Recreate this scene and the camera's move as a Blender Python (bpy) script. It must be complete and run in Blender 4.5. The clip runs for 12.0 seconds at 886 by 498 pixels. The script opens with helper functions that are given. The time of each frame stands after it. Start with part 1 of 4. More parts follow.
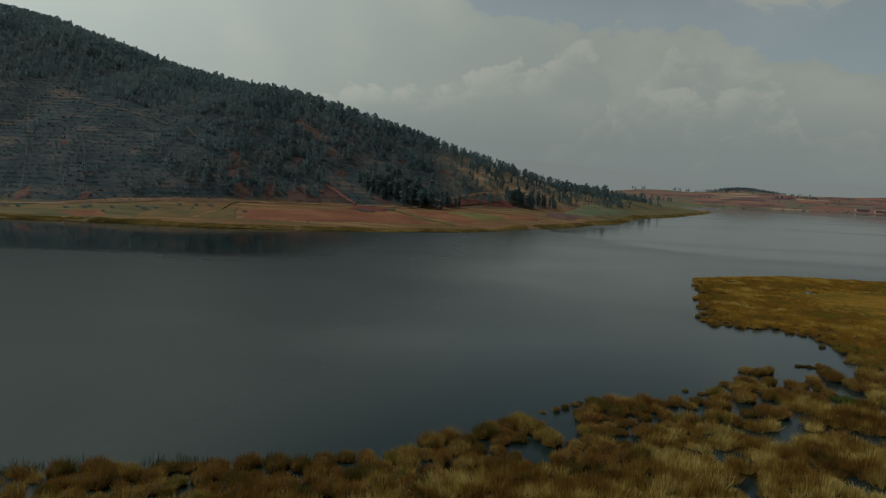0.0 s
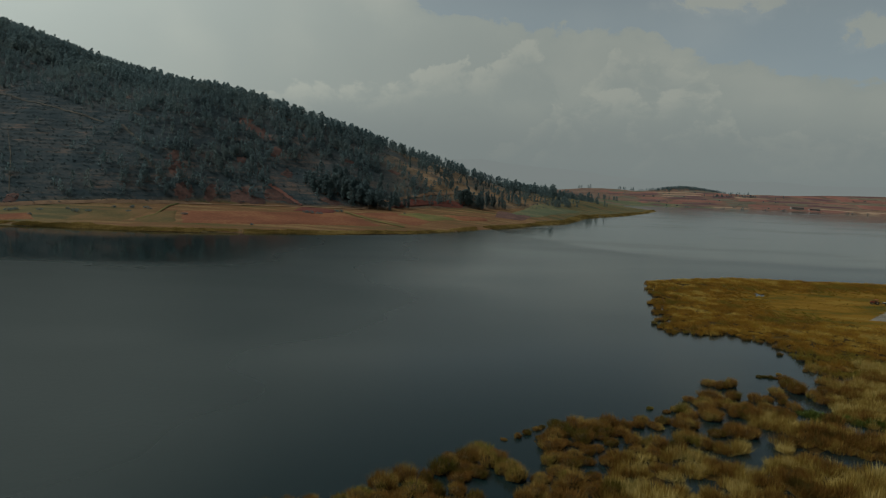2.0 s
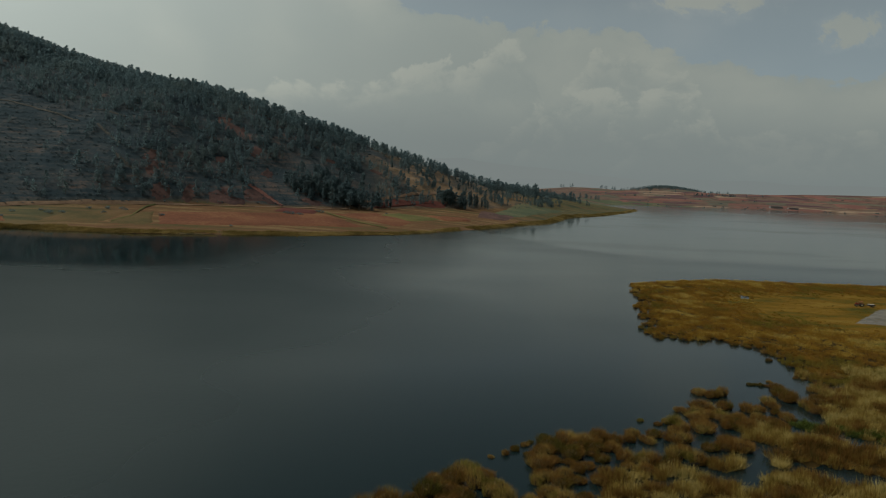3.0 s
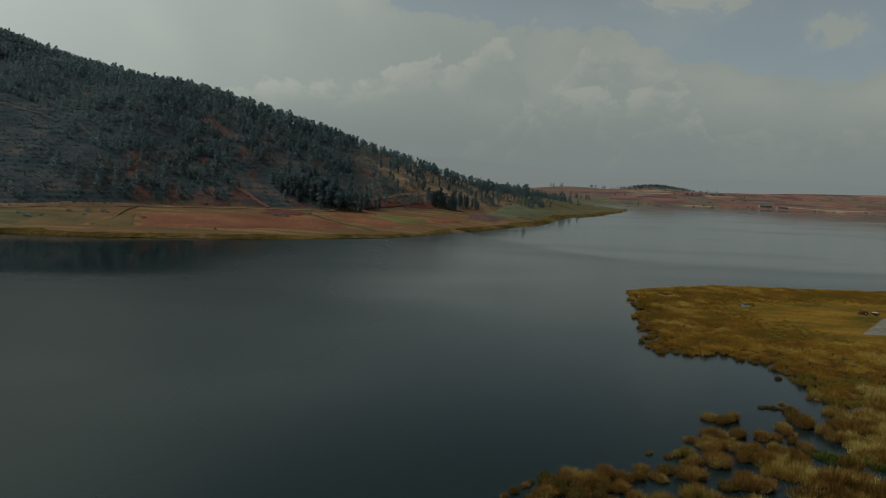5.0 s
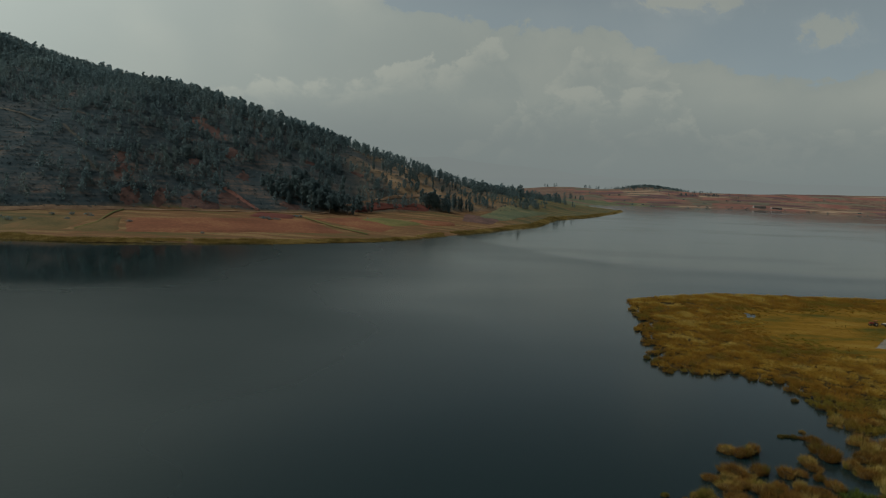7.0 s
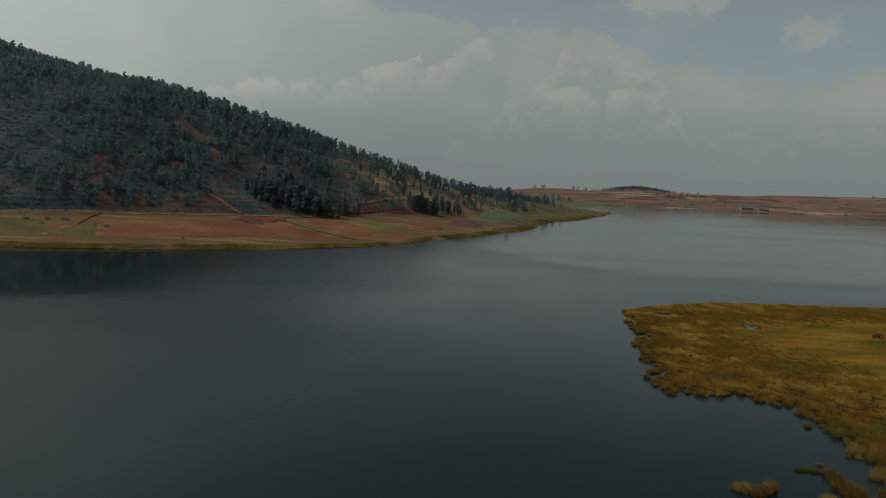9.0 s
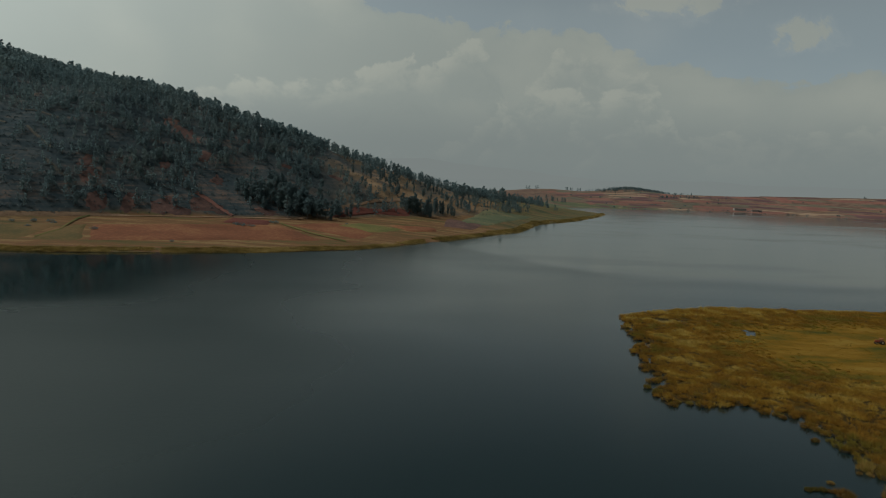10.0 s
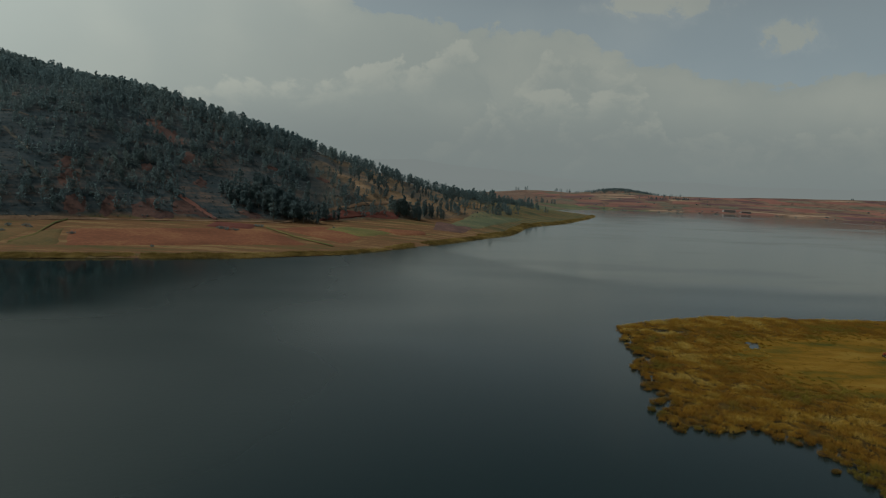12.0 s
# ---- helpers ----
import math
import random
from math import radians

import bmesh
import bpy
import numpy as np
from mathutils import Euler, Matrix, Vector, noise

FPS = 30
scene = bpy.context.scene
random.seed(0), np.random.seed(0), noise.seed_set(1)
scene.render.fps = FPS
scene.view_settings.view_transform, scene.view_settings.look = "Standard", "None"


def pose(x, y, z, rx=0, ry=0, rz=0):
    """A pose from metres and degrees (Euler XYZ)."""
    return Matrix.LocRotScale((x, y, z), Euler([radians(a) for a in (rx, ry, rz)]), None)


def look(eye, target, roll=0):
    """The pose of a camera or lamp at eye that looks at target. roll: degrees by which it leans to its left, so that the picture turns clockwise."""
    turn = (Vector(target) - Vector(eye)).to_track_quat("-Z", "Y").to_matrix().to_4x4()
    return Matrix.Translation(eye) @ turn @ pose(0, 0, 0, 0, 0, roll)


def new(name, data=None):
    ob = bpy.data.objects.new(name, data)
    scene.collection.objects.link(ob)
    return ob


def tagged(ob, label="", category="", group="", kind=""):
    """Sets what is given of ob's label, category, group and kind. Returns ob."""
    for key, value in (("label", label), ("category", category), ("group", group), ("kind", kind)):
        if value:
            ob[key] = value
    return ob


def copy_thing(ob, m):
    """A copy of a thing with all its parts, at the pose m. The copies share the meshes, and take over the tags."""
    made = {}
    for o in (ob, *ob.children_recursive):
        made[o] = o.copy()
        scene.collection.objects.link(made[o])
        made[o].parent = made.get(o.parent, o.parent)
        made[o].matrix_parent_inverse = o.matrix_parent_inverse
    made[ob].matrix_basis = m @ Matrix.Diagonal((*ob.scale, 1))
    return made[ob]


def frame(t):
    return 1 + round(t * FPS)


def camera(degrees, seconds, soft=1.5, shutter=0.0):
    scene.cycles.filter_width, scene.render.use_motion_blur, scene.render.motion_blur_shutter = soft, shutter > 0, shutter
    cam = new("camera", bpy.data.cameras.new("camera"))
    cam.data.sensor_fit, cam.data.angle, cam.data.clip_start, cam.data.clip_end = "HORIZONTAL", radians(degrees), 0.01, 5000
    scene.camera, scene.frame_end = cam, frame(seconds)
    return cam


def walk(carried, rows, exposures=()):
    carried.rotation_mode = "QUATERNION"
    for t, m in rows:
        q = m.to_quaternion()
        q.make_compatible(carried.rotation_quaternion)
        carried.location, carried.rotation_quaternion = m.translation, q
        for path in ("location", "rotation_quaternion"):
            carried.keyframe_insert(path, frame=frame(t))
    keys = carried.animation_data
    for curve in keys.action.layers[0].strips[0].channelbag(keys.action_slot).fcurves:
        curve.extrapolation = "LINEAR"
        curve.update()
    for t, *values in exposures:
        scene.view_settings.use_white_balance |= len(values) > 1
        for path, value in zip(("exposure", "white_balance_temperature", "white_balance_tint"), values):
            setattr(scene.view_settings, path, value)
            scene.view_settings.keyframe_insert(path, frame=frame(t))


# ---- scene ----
cam = camera(65.5, 12.0, soft=1.05)

# seconds, eye, yaw to the left, pitch, roll
FLIGHT = (
    (0.0, (1.337, -4.572, 32.591), 1.892, -5.804, 2.521),
    (0.5, (1.080, -2.638, 32.899), 0.585, -5.769, 2.510),
    (1.0, (0.887, -0.652, 33.241), -0.486, -5.753, 2.500),
    (1.5, (0.750, 1.381, 33.612), -1.415, -5.740, 2.492),
    (2.0, (0.663, 3.459, 34.007), -2.384, -5.737, 2.484),
    (2.5, (0.620, 5.579, 34.422), -3.273, -5.750, 2.478),
    (3.0, (0.615, 7.738, 34.851), -3.862, -5.762, 2.474),
    (5.0, (0.888, 16.706, 36.643), -4.721, -5.848, 2.467),
    (5.5, (1.010, 19.019, 37.093), -4.848, -5.866, 2.468),
    (6.0, (1.146, 21.354, 37.539), -4.988, -5.871, 2.471),
    (6.5, (1.294, 23.711, 37.978), -5.095, -5.868, 2.475),
    (7.0, (1.453, 26.087, 38.409), -5.263, -5.854, 2.480),
    (9.0, (2.168, 35.747, 40.025), -6.283, -5.759, 2.512),
    (9.5, (2.364, 38.193, 40.399), -6.550, -5.730, 2.524),
    (10.0, (2.569, 40.648, 40.761), -6.833, -5.698, 2.536),
    (10.5, (2.782, 43.111, 41.110), -7.126, -5.671, 2.550),
    (11.0, (3.006, 45.580, 41.449), -7.351, -5.644, 2.565),
    (11.5, (3.242, 48.056, 41.778), -7.612, -5.623, 2.581),
    (12.0, (3.493, 50.537, 42.098), -7.732, -5.601, 2.598),
)


def heading(eye, yaw, pitch, roll):
    a, b = radians(yaw), radians(pitch)
    ahead = Vector((-math.sin(a) * math.cos(b), math.cos(a) * math.cos(b), math.sin(b)))
    return look(eye, Vector(eye) + ahead * 100, roll)


walk(cam, [(t, heading(eye, yaw, pitch, roll)) for t, eye, yaw, pitch, roll in FLIGHT])

# ---- light ----
SUN_UP, SUN_ROUND = 50, -84  # elevation; azimuth clockwise from +y
rng = np.random.default_rng(7)


def link(tree, a, b):
    tree.links.new(a, b)


def node(tree, kind, **values):
    n = tree.nodes.new(kind)
    for key, value in values.items():
        if key in n.inputs:
            n.inputs[key].default_value = value
        else:
            setattr(n, key, value)
    return n


def maths(tree, op, a, b=None, c=None):
    n = tree.nodes.new("ShaderNodeMath")
    n.operation = op
    for k, v in enumerate((a, b, c)):
        if v is None:
            continue
        if isinstance(v, (int, float)):
            n.inputs[k].default_value = v
        else:
            tree.links.new(v, n.inputs[k])
    return n.outputs[0]


def ramp(tree, fac, stops, smooth=False):
    n = tree.nodes.new("ShaderNodeValToRGB")
    n.color_ramp.interpolation = "EASE" if smooth else "LINEAR"
    els = n.color_ramp.elements
    els.remove(els[1])
    els[0].position = stops[0][0]
    for k, (p, col) in enumerate(stops):
        e = els.new(p) if k else els[0]
        e.color = (col, col, col, 1) if isinstance(col, (int, float)) else (*col, 1)
    tree.links.new(fac, n.inputs["Fac"])
    return n.outputs["Color"]


def mix(tree, fac, a, b):
    n = tree.nodes.new("ShaderNodeMix")
    n.data_type = "RGBA"
    for k, v in ((0, fac), (6, a), (7, b)):
        if isinstance(v, (int, float)):
            n.inputs[k].default_value = v
        elif isinstance(v, tuple):
            n.inputs[k].default_value = (*v, 1)
        else:
            tree.links.new(v, n.inputs[k])
    return n.outputs[2]


def fractal(tree, vector, scale, detail=6.0, rough=0.55, lift=None):
    n = tree.nodes.new("ShaderNodeTexNoise")
    n.inputs["Scale"].default_value = scale
    n.inputs["Detail"].default_value = detail
    n.inputs["Roughness"].default_value = rough
    if lift:
        n.inputs["Distortion"].default_value = lift
    tree.links.new(vector, n.inputs["Vector"])
    return n.outputs["Fac"]


def make_world():
    world = bpy.data.worlds.new("sky")
    scene.world = world
    world.use_nodes = True
    t = world.node_tree
    t.nodes.clear()
    out = t.nodes.new("ShaderNodeOutputWorld")
    back = t.nodes.new("ShaderNodeBackground")
    back.inputs["Strength"].default_value = 0.1
    sky = t.nodes.new("ShaderNodeTexSky")
    sky.sky_type = "NISHITA"
    sky.sun_disc = False
    sky.sun_elevation, sky.sun_rotation = radians(SUN_UP), radians(SUN_ROUND)
    sky.altitude, sky.air_density, sky.dust_density = 3000, 0.9, 5.0
    where = t.nodes.new("ShaderNodeTexCoord").outputs["Generated"]
    split = t.nodes.new("ShaderNodeSeparateXYZ")
    link(t, where, split.inputs[0])
    up = maths(t, "MAXIMUM", split.outputs["Z"], 0.0)
    round_ = maths(t, "ARCTAN2", split.outputs["X"], split.outputs["Y"])
    flat = t.nodes.new("ShaderNodeCombineXYZ")
    link(t, round_, flat.inputs[0])
    link(t, maths(t, "MULTIPLY", maths(t, "POWER", up, 0.95), 1.15), flat.inputs[1])
    flat.inputs[2].default_value = 4.3
    big = fractal(t, flat.outputs[0], 2.6, 3.0, 0.5)
    puffs = fractal(t, flat.outputs[0], 7.0, 6.0, 0.52, 0.10)

    def moved(way, dx, dy):
        """The vector, pushed along by a noise in both directions."""
        n = t.nodes.new("ShaderNodeVectorMath")
        n.operation = "ADD"
        link(t, way, n.inputs[0])
        push = t.nodes.new("ShaderNodeCombineXYZ")
        link(t, maths(t, "MULTIPLY_ADD", maths(t, "SUBTRACT", puffs, 0.5), 0.09, dx), push.inputs[0])
        link(t, maths(t, "MULTIPLY_ADD", maths(t, "SUBTRACT", big, 0.5), 0.12, dy), push.inputs[1])
        link(t, push.outputs[0], n.inputs[1])
        return n.outputs[0]

    def heaps(way):
        """Rounded heaps of cloud at three sizes."""
        total = None
        for scale, weight in ((9.0, 0.55), (20.0, 0.3), (43.0, 0.15)):
            n = t.nodes.new("ShaderNodeTexVoronoi")
            n.feature = "SMOOTH_F1"
            n.inputs["Scale"].default_value, n.inputs["Smoothness"].default_value = scale, 0.5
            link(t, way, n.inputs["Vector"])
            v = maths(t, "MULTIPLY", maths(t, "SUBTRACT", 1.0, n.outputs["Distance"]), weight)
            total = v if total is None else maths(t, "ADD", total, v)
        return total

    heap = heaps(moved(flat.outputs[0], 0.0, 0.0))
    rolls = fractal(t, moved(flat.outputs[0], 0.3, 0.7), 13.0, 4.0, 0.55)
    curls = fractal(t, moved(flat.outputs[0], 1.3, 0.2), 34.0, 6.0, 0.6, 0.15)
    turn = maths(t, "MULTIPLY_ADD", round_, 1 / (2 * math.pi), 0.5)

    def above(tops, coarse, fine):
        """How far a direction lies under a heaped skyline, given as (azimuth, height)."""
        line = ramp(t, maths(t, "MULTIPLY_ADD", round_, 0.5, 0.5), [(v / 2 + 0.5, h) for v, h in tops])
        rough_ = maths(t, "ADD", maths(t, "MULTIPLY", maths(t, "SUBTRACT", rolls, 0.5), coarse), maths(t, "MULTIPLY", maths(t, "SUBTRACT", curls, 0.5), fine))
        return maths(t, "SUBTRACT", maths(t, "ADD", line, rough_), up)

    # a bank of cloud whose top steps down to the right; hazy blue shows over it
    tops = ((-3.14, 0.60), (-0.9, 0.80), (-0.35, 0.46), (-0.08, 0.275), (0.04, 0.240), (0.13, 0.228), (0.19, 0.216), (0.29, 0.217), (0.325, 0.206), (0.348, 0.176), (0.45, 0.172), (0.49, 0.156), (0.66, 0.152), (0.80, 0.18), (1.6, 0.35), (3.14, 0.60))
    crest = ramp(t, turn, [(v / (2 * math.pi) + 0.5, h) for v, h in tops])
    ragged = maths(t, "ADD", maths(t, "MULTIPLY", maths(t, "SUBTRACT", heap, 0.61), 0.045), maths(t, "ADD", maths(t, "MULTIPLY", maths(t, "SUBTRACT", big, 0.5), 0.03), maths(t, "MULTIPLY", maths(t, "SUBTRACT", curls, 0.5), 0.05)))
    edge = maths(t, "SUBTRACT", maths(t, "ADD", crest, ragged), up)
    bank = ramp(t, maths(t, "ADD", edge, 0.5), ((0.490, 0.0), (0.510, 1.0)), True)
    stray = ramp(t, maths(t, "ADD", maths(t, "MULTIPLY", puffs, 0.6), maths(t, "MULTIPLY", big, 0.4)), ((0.54, 0.0), (0.64, 0.75)), True)
    # two small clouds that drift clear of the bank
    for az, el, wide, high_ in ((0.43, 0.247, 0.095, 0.024), (0.585, 0.200, 0.042, 0.026)):
        dx = maths(t, "DIVIDE", maths(t, "SUBTRACT", round_, az), wide)
        dy = maths(t, "DIVIDE", maths(t, "SUBTRACT", up, el), high_)
        far = maths(t, "SQRT", maths(t, "ADD", maths(t, "MULTIPLY", dx, dx), maths(t, "MULTIPLY", dy, dy)))
        puff = ramp(t, maths(t, "ADD", maths(t, "MULTIPLY", far, 0.5), maths(t, "MULTIPLY", maths(t, "SUBTRACT", 0.5, curls), 1.3)), ((0.20, 0.95), (0.66, 0.0)), True)
        stray = maths(t, "MAXIMUM", stray, puff)
        big = maths(t, "ADD", big, maths(t, "MULTIPLY", puff, 0.16))
    cover = maths(t, "MAXIMUM", maths(t, "MAXIMUM", bank, stray), ramp(t, up, ((0.22, 0.70), (0.42, 0.35)), True))
    rim = maths(t, "MULTIPLY", ramp(t, maths(t, "ADD", edge, 0.5), ((0.50, 0.0), (0.525, 1.0), (0.58, 0.0)), True), 0.05)
    haze = ramp(t, up, ((0.0, 1.0), (0.045, 0.8), (0.125, 0.0)), True)
    amount = maths(t, "MAXIMUM", cover, haze)
    light = maths(t, "ADD", maths(t, "ADD", maths(t, "MULTIPLY", puffs, 0.20), maths(t, "MULTIPLY", big, 0.80)), rim)
    # heaped towers, the far ones first, each bright along its top and grey below
    towers = (
        (((-0.30, 0.10), (0.00, 0.138), (0.047, 0.156), (0.079, 0.150), (0.105, 0.158), (0.134, 0.188), (0.158, 0.192), (0.19, 0.165), (0.215, 0.08)), 0.46),
        (((0.13, 0.04), (0.194, 0.114), (0.241, 0.135), (0.269, 0.176), (0.315, 0.186), (0.346, 0.175), (0.385, 0.158), (0.410, 0.13), (0.45, 0.06)), 0.43),
        (((0.16, 0.02), (0.205, 0.098), (0.25, 0.117), (0.29, 0.128), (0.33, 0.118), (0.37, 0.137), (0.40, 0.118), (0.43, 0.05)), 0.42),
        (((0.30, 0.01), (0.353, 0.084), (0.389, 0.101), (0.412, 0.094), (0.435, 0.082), (0.46, 0.03), (0.54, 0.03), (0.587, 0.066), (0.604, 0.080), (0.66, 0.072), (0.72, 0.02)), 0.42),
    )
    for line, body in towers:
        under = above(line, 0.10, 0.06)
        inside = ramp(t, maths(t, "MULTIPLY_ADD", under, 4.0, 0.5), ((0.485, 0.0), (0.545, 0.85), (0.64, 0.6), (0.85, 0.0)), True)
        lit = ramp(t, maths(t, "MULTIPLY_ADD", under, 4.0, 0.5), ((0.50, 0.27), (0.58, 0.19), (0.72, 0.0)), True)
        knobs = maths(t, "ADD", maths(t, "MULTIPLY", maths(t, "SUBTRACT", curls, 0.5), 0.9), maths(t, "MULTIPLY", maths(t, "SUBTRACT", rolls, 0.5), 0.7))
        shade = maths(t, "ADD", maths(t, "ADD", lit, knobs), body - 0.03)
        light = maths(t, "ADD", light, maths(t, "MULTIPLY", inside, maths(t, "SUBTRACT", shade, light)))
    tone = ramp(t, light, ((0.28, (2.68, 3.05, 2.88)), (0.50, (2.90, 3.28, 3.06)), (0.76, (3.60, 3.88, 3.46)), (1.0, (3.95, 4.18, 3.70))), True)
    dusk = mix(t, haze, tone, (2.25, 2.62, 2.56))
    # brighter round the veiled sun
    toward = t.nodes.new("ShaderNodeVectorMath")
    toward.operation = "DOT_PRODUCT"
    link(t, where, toward.inputs[0])
    a, e = radians(SUN_ROUND), radians(SUN_UP)
    toward.inputs[1].default_value = (math.sin(a) * math.cos(e), math.cos(a) * math.cos(e), math.sin(e))
    glow = maths(t, "POWER", maths(t, "MAXIMUM", toward.outputs["Value"], 0.0), 2.0)
    high = ramp(t, up, ((0.21, 1.0), (0.36, 0.46), (0.56, 0.26)), True)
    lift = maths(t, "MULTIPLY", maths(t, "ADD", maths(t, "MULTIPLY", glow, 2.6), 0.82), ramp(t, up, ((0.21, 1.0), (0.40, 0.68), (0.70, 0.42)), True))
    shine = t.nodes.new("ShaderNodeVectorMath")
    shine.operation = "SCALE"
    link(t, dusk, shine.inputs[0])
    link(t, lift, shine.inputs["Scale"])
    clear = t.nodes.new("ShaderNodeVectorMath")
    clear.operation = "SCALE"
    link(t, sky.outputs[0], clear.inputs[0])
    link(t, maths(t, "MULTIPLY", high, 0.85), clear.inputs["Scale"])
    pale = t.nodes.new("ShaderNodeVectorMath")
    pale.operation = "MULTIPLY"
    link(t, clear.outputs[0], pale.inputs[0])
    pale.inputs[1].default_value = (1.0, 1.04, 0.92)
    link(t, mix(t, amount, pale.outputs[0], shine.outputs[0]), back.inputs["Color"])
    link(t, back.outputs[0], out.inputs[0])


make_world()
sun = new("sun", bpy.data.lights.new("sun", "SUN"))
sun.data.energy, sun.data.angle, sun.data.color = 2.1, radians(38), (1.0, 0.94, 0.85)
_a, _e = radians(SUN_ROUND), radians(SUN_UP)
sun.matrix_world = look((0, 0, 300), Vector((0, 0, 300)) - Vector((math.sin(_a) * math.cos(_e), math.cos(_a) * math.cos(_e), math.sin(_e))))

# ---- materials ----
PAINTS = {}


def shell(name, rough=0.9, spec=0.2):
    m = bpy.data.materials.new(name)
    m.use_nodes = True
    t = m.node_tree
    p = t.nodes["Principled BSDF"]
    p.inputs["Roughness"].default_value = rough
    p.inputs["Specular IOR Level"].default_value = spec
    PAINTS[name] = m
    return m, t, p, t.nodes.new("ShaderNodeNewGeometry").outputs["Position"]


def bumped(t, p, height, strength, distance):
    b = t.nodes.new("ShaderNodeBump")
    b.inputs["Strength"].default_value, b.inputs["Distance"].default_value = strength, distance
    link(t, height, b.inputs["Height"])
    link(t, b.outputs[0], p.inputs["Normal"])


def plain(name, stops, scale, rough=0.9, fine=None, bump=0.0, spec=0.2):
    """Two noises, coarse and fine, through a ramp of colours."""
    m, t, p, pos = shell(name, rough, spec)
    a = fractal(t, pos, scale, 5.0)
    b = fractal(t, pos, fine or scale * 9, 4.0)
    v = maths(t, "ADD", maths(t, "MULTIPLY", a, 0.65), maths(t, "MULTIPLY", b, 0.35))
    link(t, ramp(t, v, stops), p.inputs["Base Color"])
    if bump:
        bumped(t, p, b, 0.6, bump)
    return m


def foliage(name, stops, scale, fine, thin):
    """Leaves: as plain, with some light let through."""
    m = plain(name, stops, scale, 0.75, fine)
    t = m.node_tree
    p = t.nodes["Principled BSDF"]
    glow = t.nodes.new("ShaderNodeBsdfTranslucent")
    both = t.nodes.new("ShaderNodeMixShader")
    both.inputs[0].default_value = thin
    link(t, p.inputs["Base Color"].links[0].from_socket, glow.inputs["Color"])
    link(t, p.outputs[0], both.inputs[1])
    link(t, glow.outputs[0], both.inputs[2])
    link(t, both.outputs[0], t.nodes["Material Output"].inputs[0])
    return m




def reeds(name, stops, patch, thin):
    """Reed blades: colour by patches of the bed, a little of its own for each blade."""
    m, t, p, pos = shell(name, 0.8, 0.15)
    wide, mid = fractal(t, pos, patch * 0.22, 3.0, 0.5), fractal(t, pos, patch, 2.0, 0.5)
    blade = t.nodes.new("ShaderNodeNewGeometry").outputs["Random Per Island"]
    clump = t.nodes.new("ShaderNodeObjectInfo").outputs["Random"]
    v = maths(t, "ADD", maths(t, "ADD", maths(t, "MULTIPLY", wide, 0.5), maths(t, "MULTIPLY", mid, 0.5)), maths(t, "ADD", maths(t, "MULTIPLY_ADD", blade, 0.08, -0.04), maths(t, "MULTIPLY_ADD", clump, 0.15, -0.075)))
    colour = ramp(t, v, stops)
    link(t, colour, p.inputs["Base Color"])
    glow = t.nodes.new("ShaderNodeBsdfTranslucent")
    both = t.nodes.new("ShaderNodeMixShader")
    both.inputs[0].default_value = thin
    link(t, colour, glow.inputs["Color"])
    link(t, p.outputs[0], both.inputs[1])
    link(t, glow.outputs[0], both.inputs[2])
    link(t, both.outputs[0], t.nodes["Material Output"].inputs[0])
    return m


reeds("reed", ((0.36, (0.080, 0.060, 0.013)), (0.42, (0.150, 0.078, 0.018)), (0.47, (0.215, 0.120, 0.027)), (0.515, (0.250, 0.180, 0.036)), (0.56, (0.42, 0.32, 0.095)), (0.60, (0.52, 0.41, 0.16)), (0.66, (0.19, 0.175, 0.030))), 0.32, 0.35)
reeds("reed_rust", ((0.36, (0.085, 0.075, 0.014)), (0.41, (0.140, 0.105, 0.020)), (0.455, (0.165, 0.088, 0.020)), (0.50, (0.215, 0.108, 0.026)), (0.545, (0.24, 0.150, 0.036)), (0.58, (0.40, 0.28, 0.085)), (0.63, (0.17, 0.15, 0.026))), 0.30, 0.35)
reeds("reed_gold", ((0.35, (0.190, 0.155, 0.026)), (0.40, (0.210, 0.140, 0.024)), (0.44, (0.245, 0.125, 0.020)), (0.49, (0.315, 0.178, 0.026)), (0.53, (0.35, 0.240, 0.034)), (0.57, (0.52, 0.37, 0.110)), (0.63, (0.22, 0.20, 0.032))), 0.13, 0.35)
# near-black peat, with the shade under the tussocks in its colour
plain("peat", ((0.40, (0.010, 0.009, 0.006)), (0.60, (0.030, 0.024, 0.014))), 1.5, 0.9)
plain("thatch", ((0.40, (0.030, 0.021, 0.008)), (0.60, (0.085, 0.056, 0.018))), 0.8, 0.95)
foliage("green_reed", ((0.42, (0.055, 0.085, 0.014)), (0.58, (0.12, 0.15, 0.025))), 0.2, 1.5, 0.4)
foliage("shore_reed", ((0.40, (0.110, 0.086, 0.024)), (0.5, (0.210, 0.155, 0.048)), (0.60, (0.330, 0.250, 0.095))), 0.03, 0.2, 0.4)
foliage("bulrush", ((0.38, (0.03, 0.04, 0.025)), (0.62, (0.07, 0.075, 0.035))), 0.3, 2.0, 0.2)
foliage("meadow_grass", ((0.38, (0.085, 0.072, 0.009)), (0.48, (0.180, 0.108, 0.011)), (0.60, (0.260, 0.165, 0.026))), 0.05, 0.25, 0.3)
# leaf tones lifted and blued: the hill's distance haze goes into them
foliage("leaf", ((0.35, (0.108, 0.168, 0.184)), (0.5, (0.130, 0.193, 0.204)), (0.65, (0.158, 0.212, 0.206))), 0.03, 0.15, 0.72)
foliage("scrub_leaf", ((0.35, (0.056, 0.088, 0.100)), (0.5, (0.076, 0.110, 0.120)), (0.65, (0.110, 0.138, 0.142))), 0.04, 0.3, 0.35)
plain("bark", ((0.35, (0.06, 0.05, 0.04)), (0.65, (0.17, 0.14, 0.115))), 0.5, 0.9)
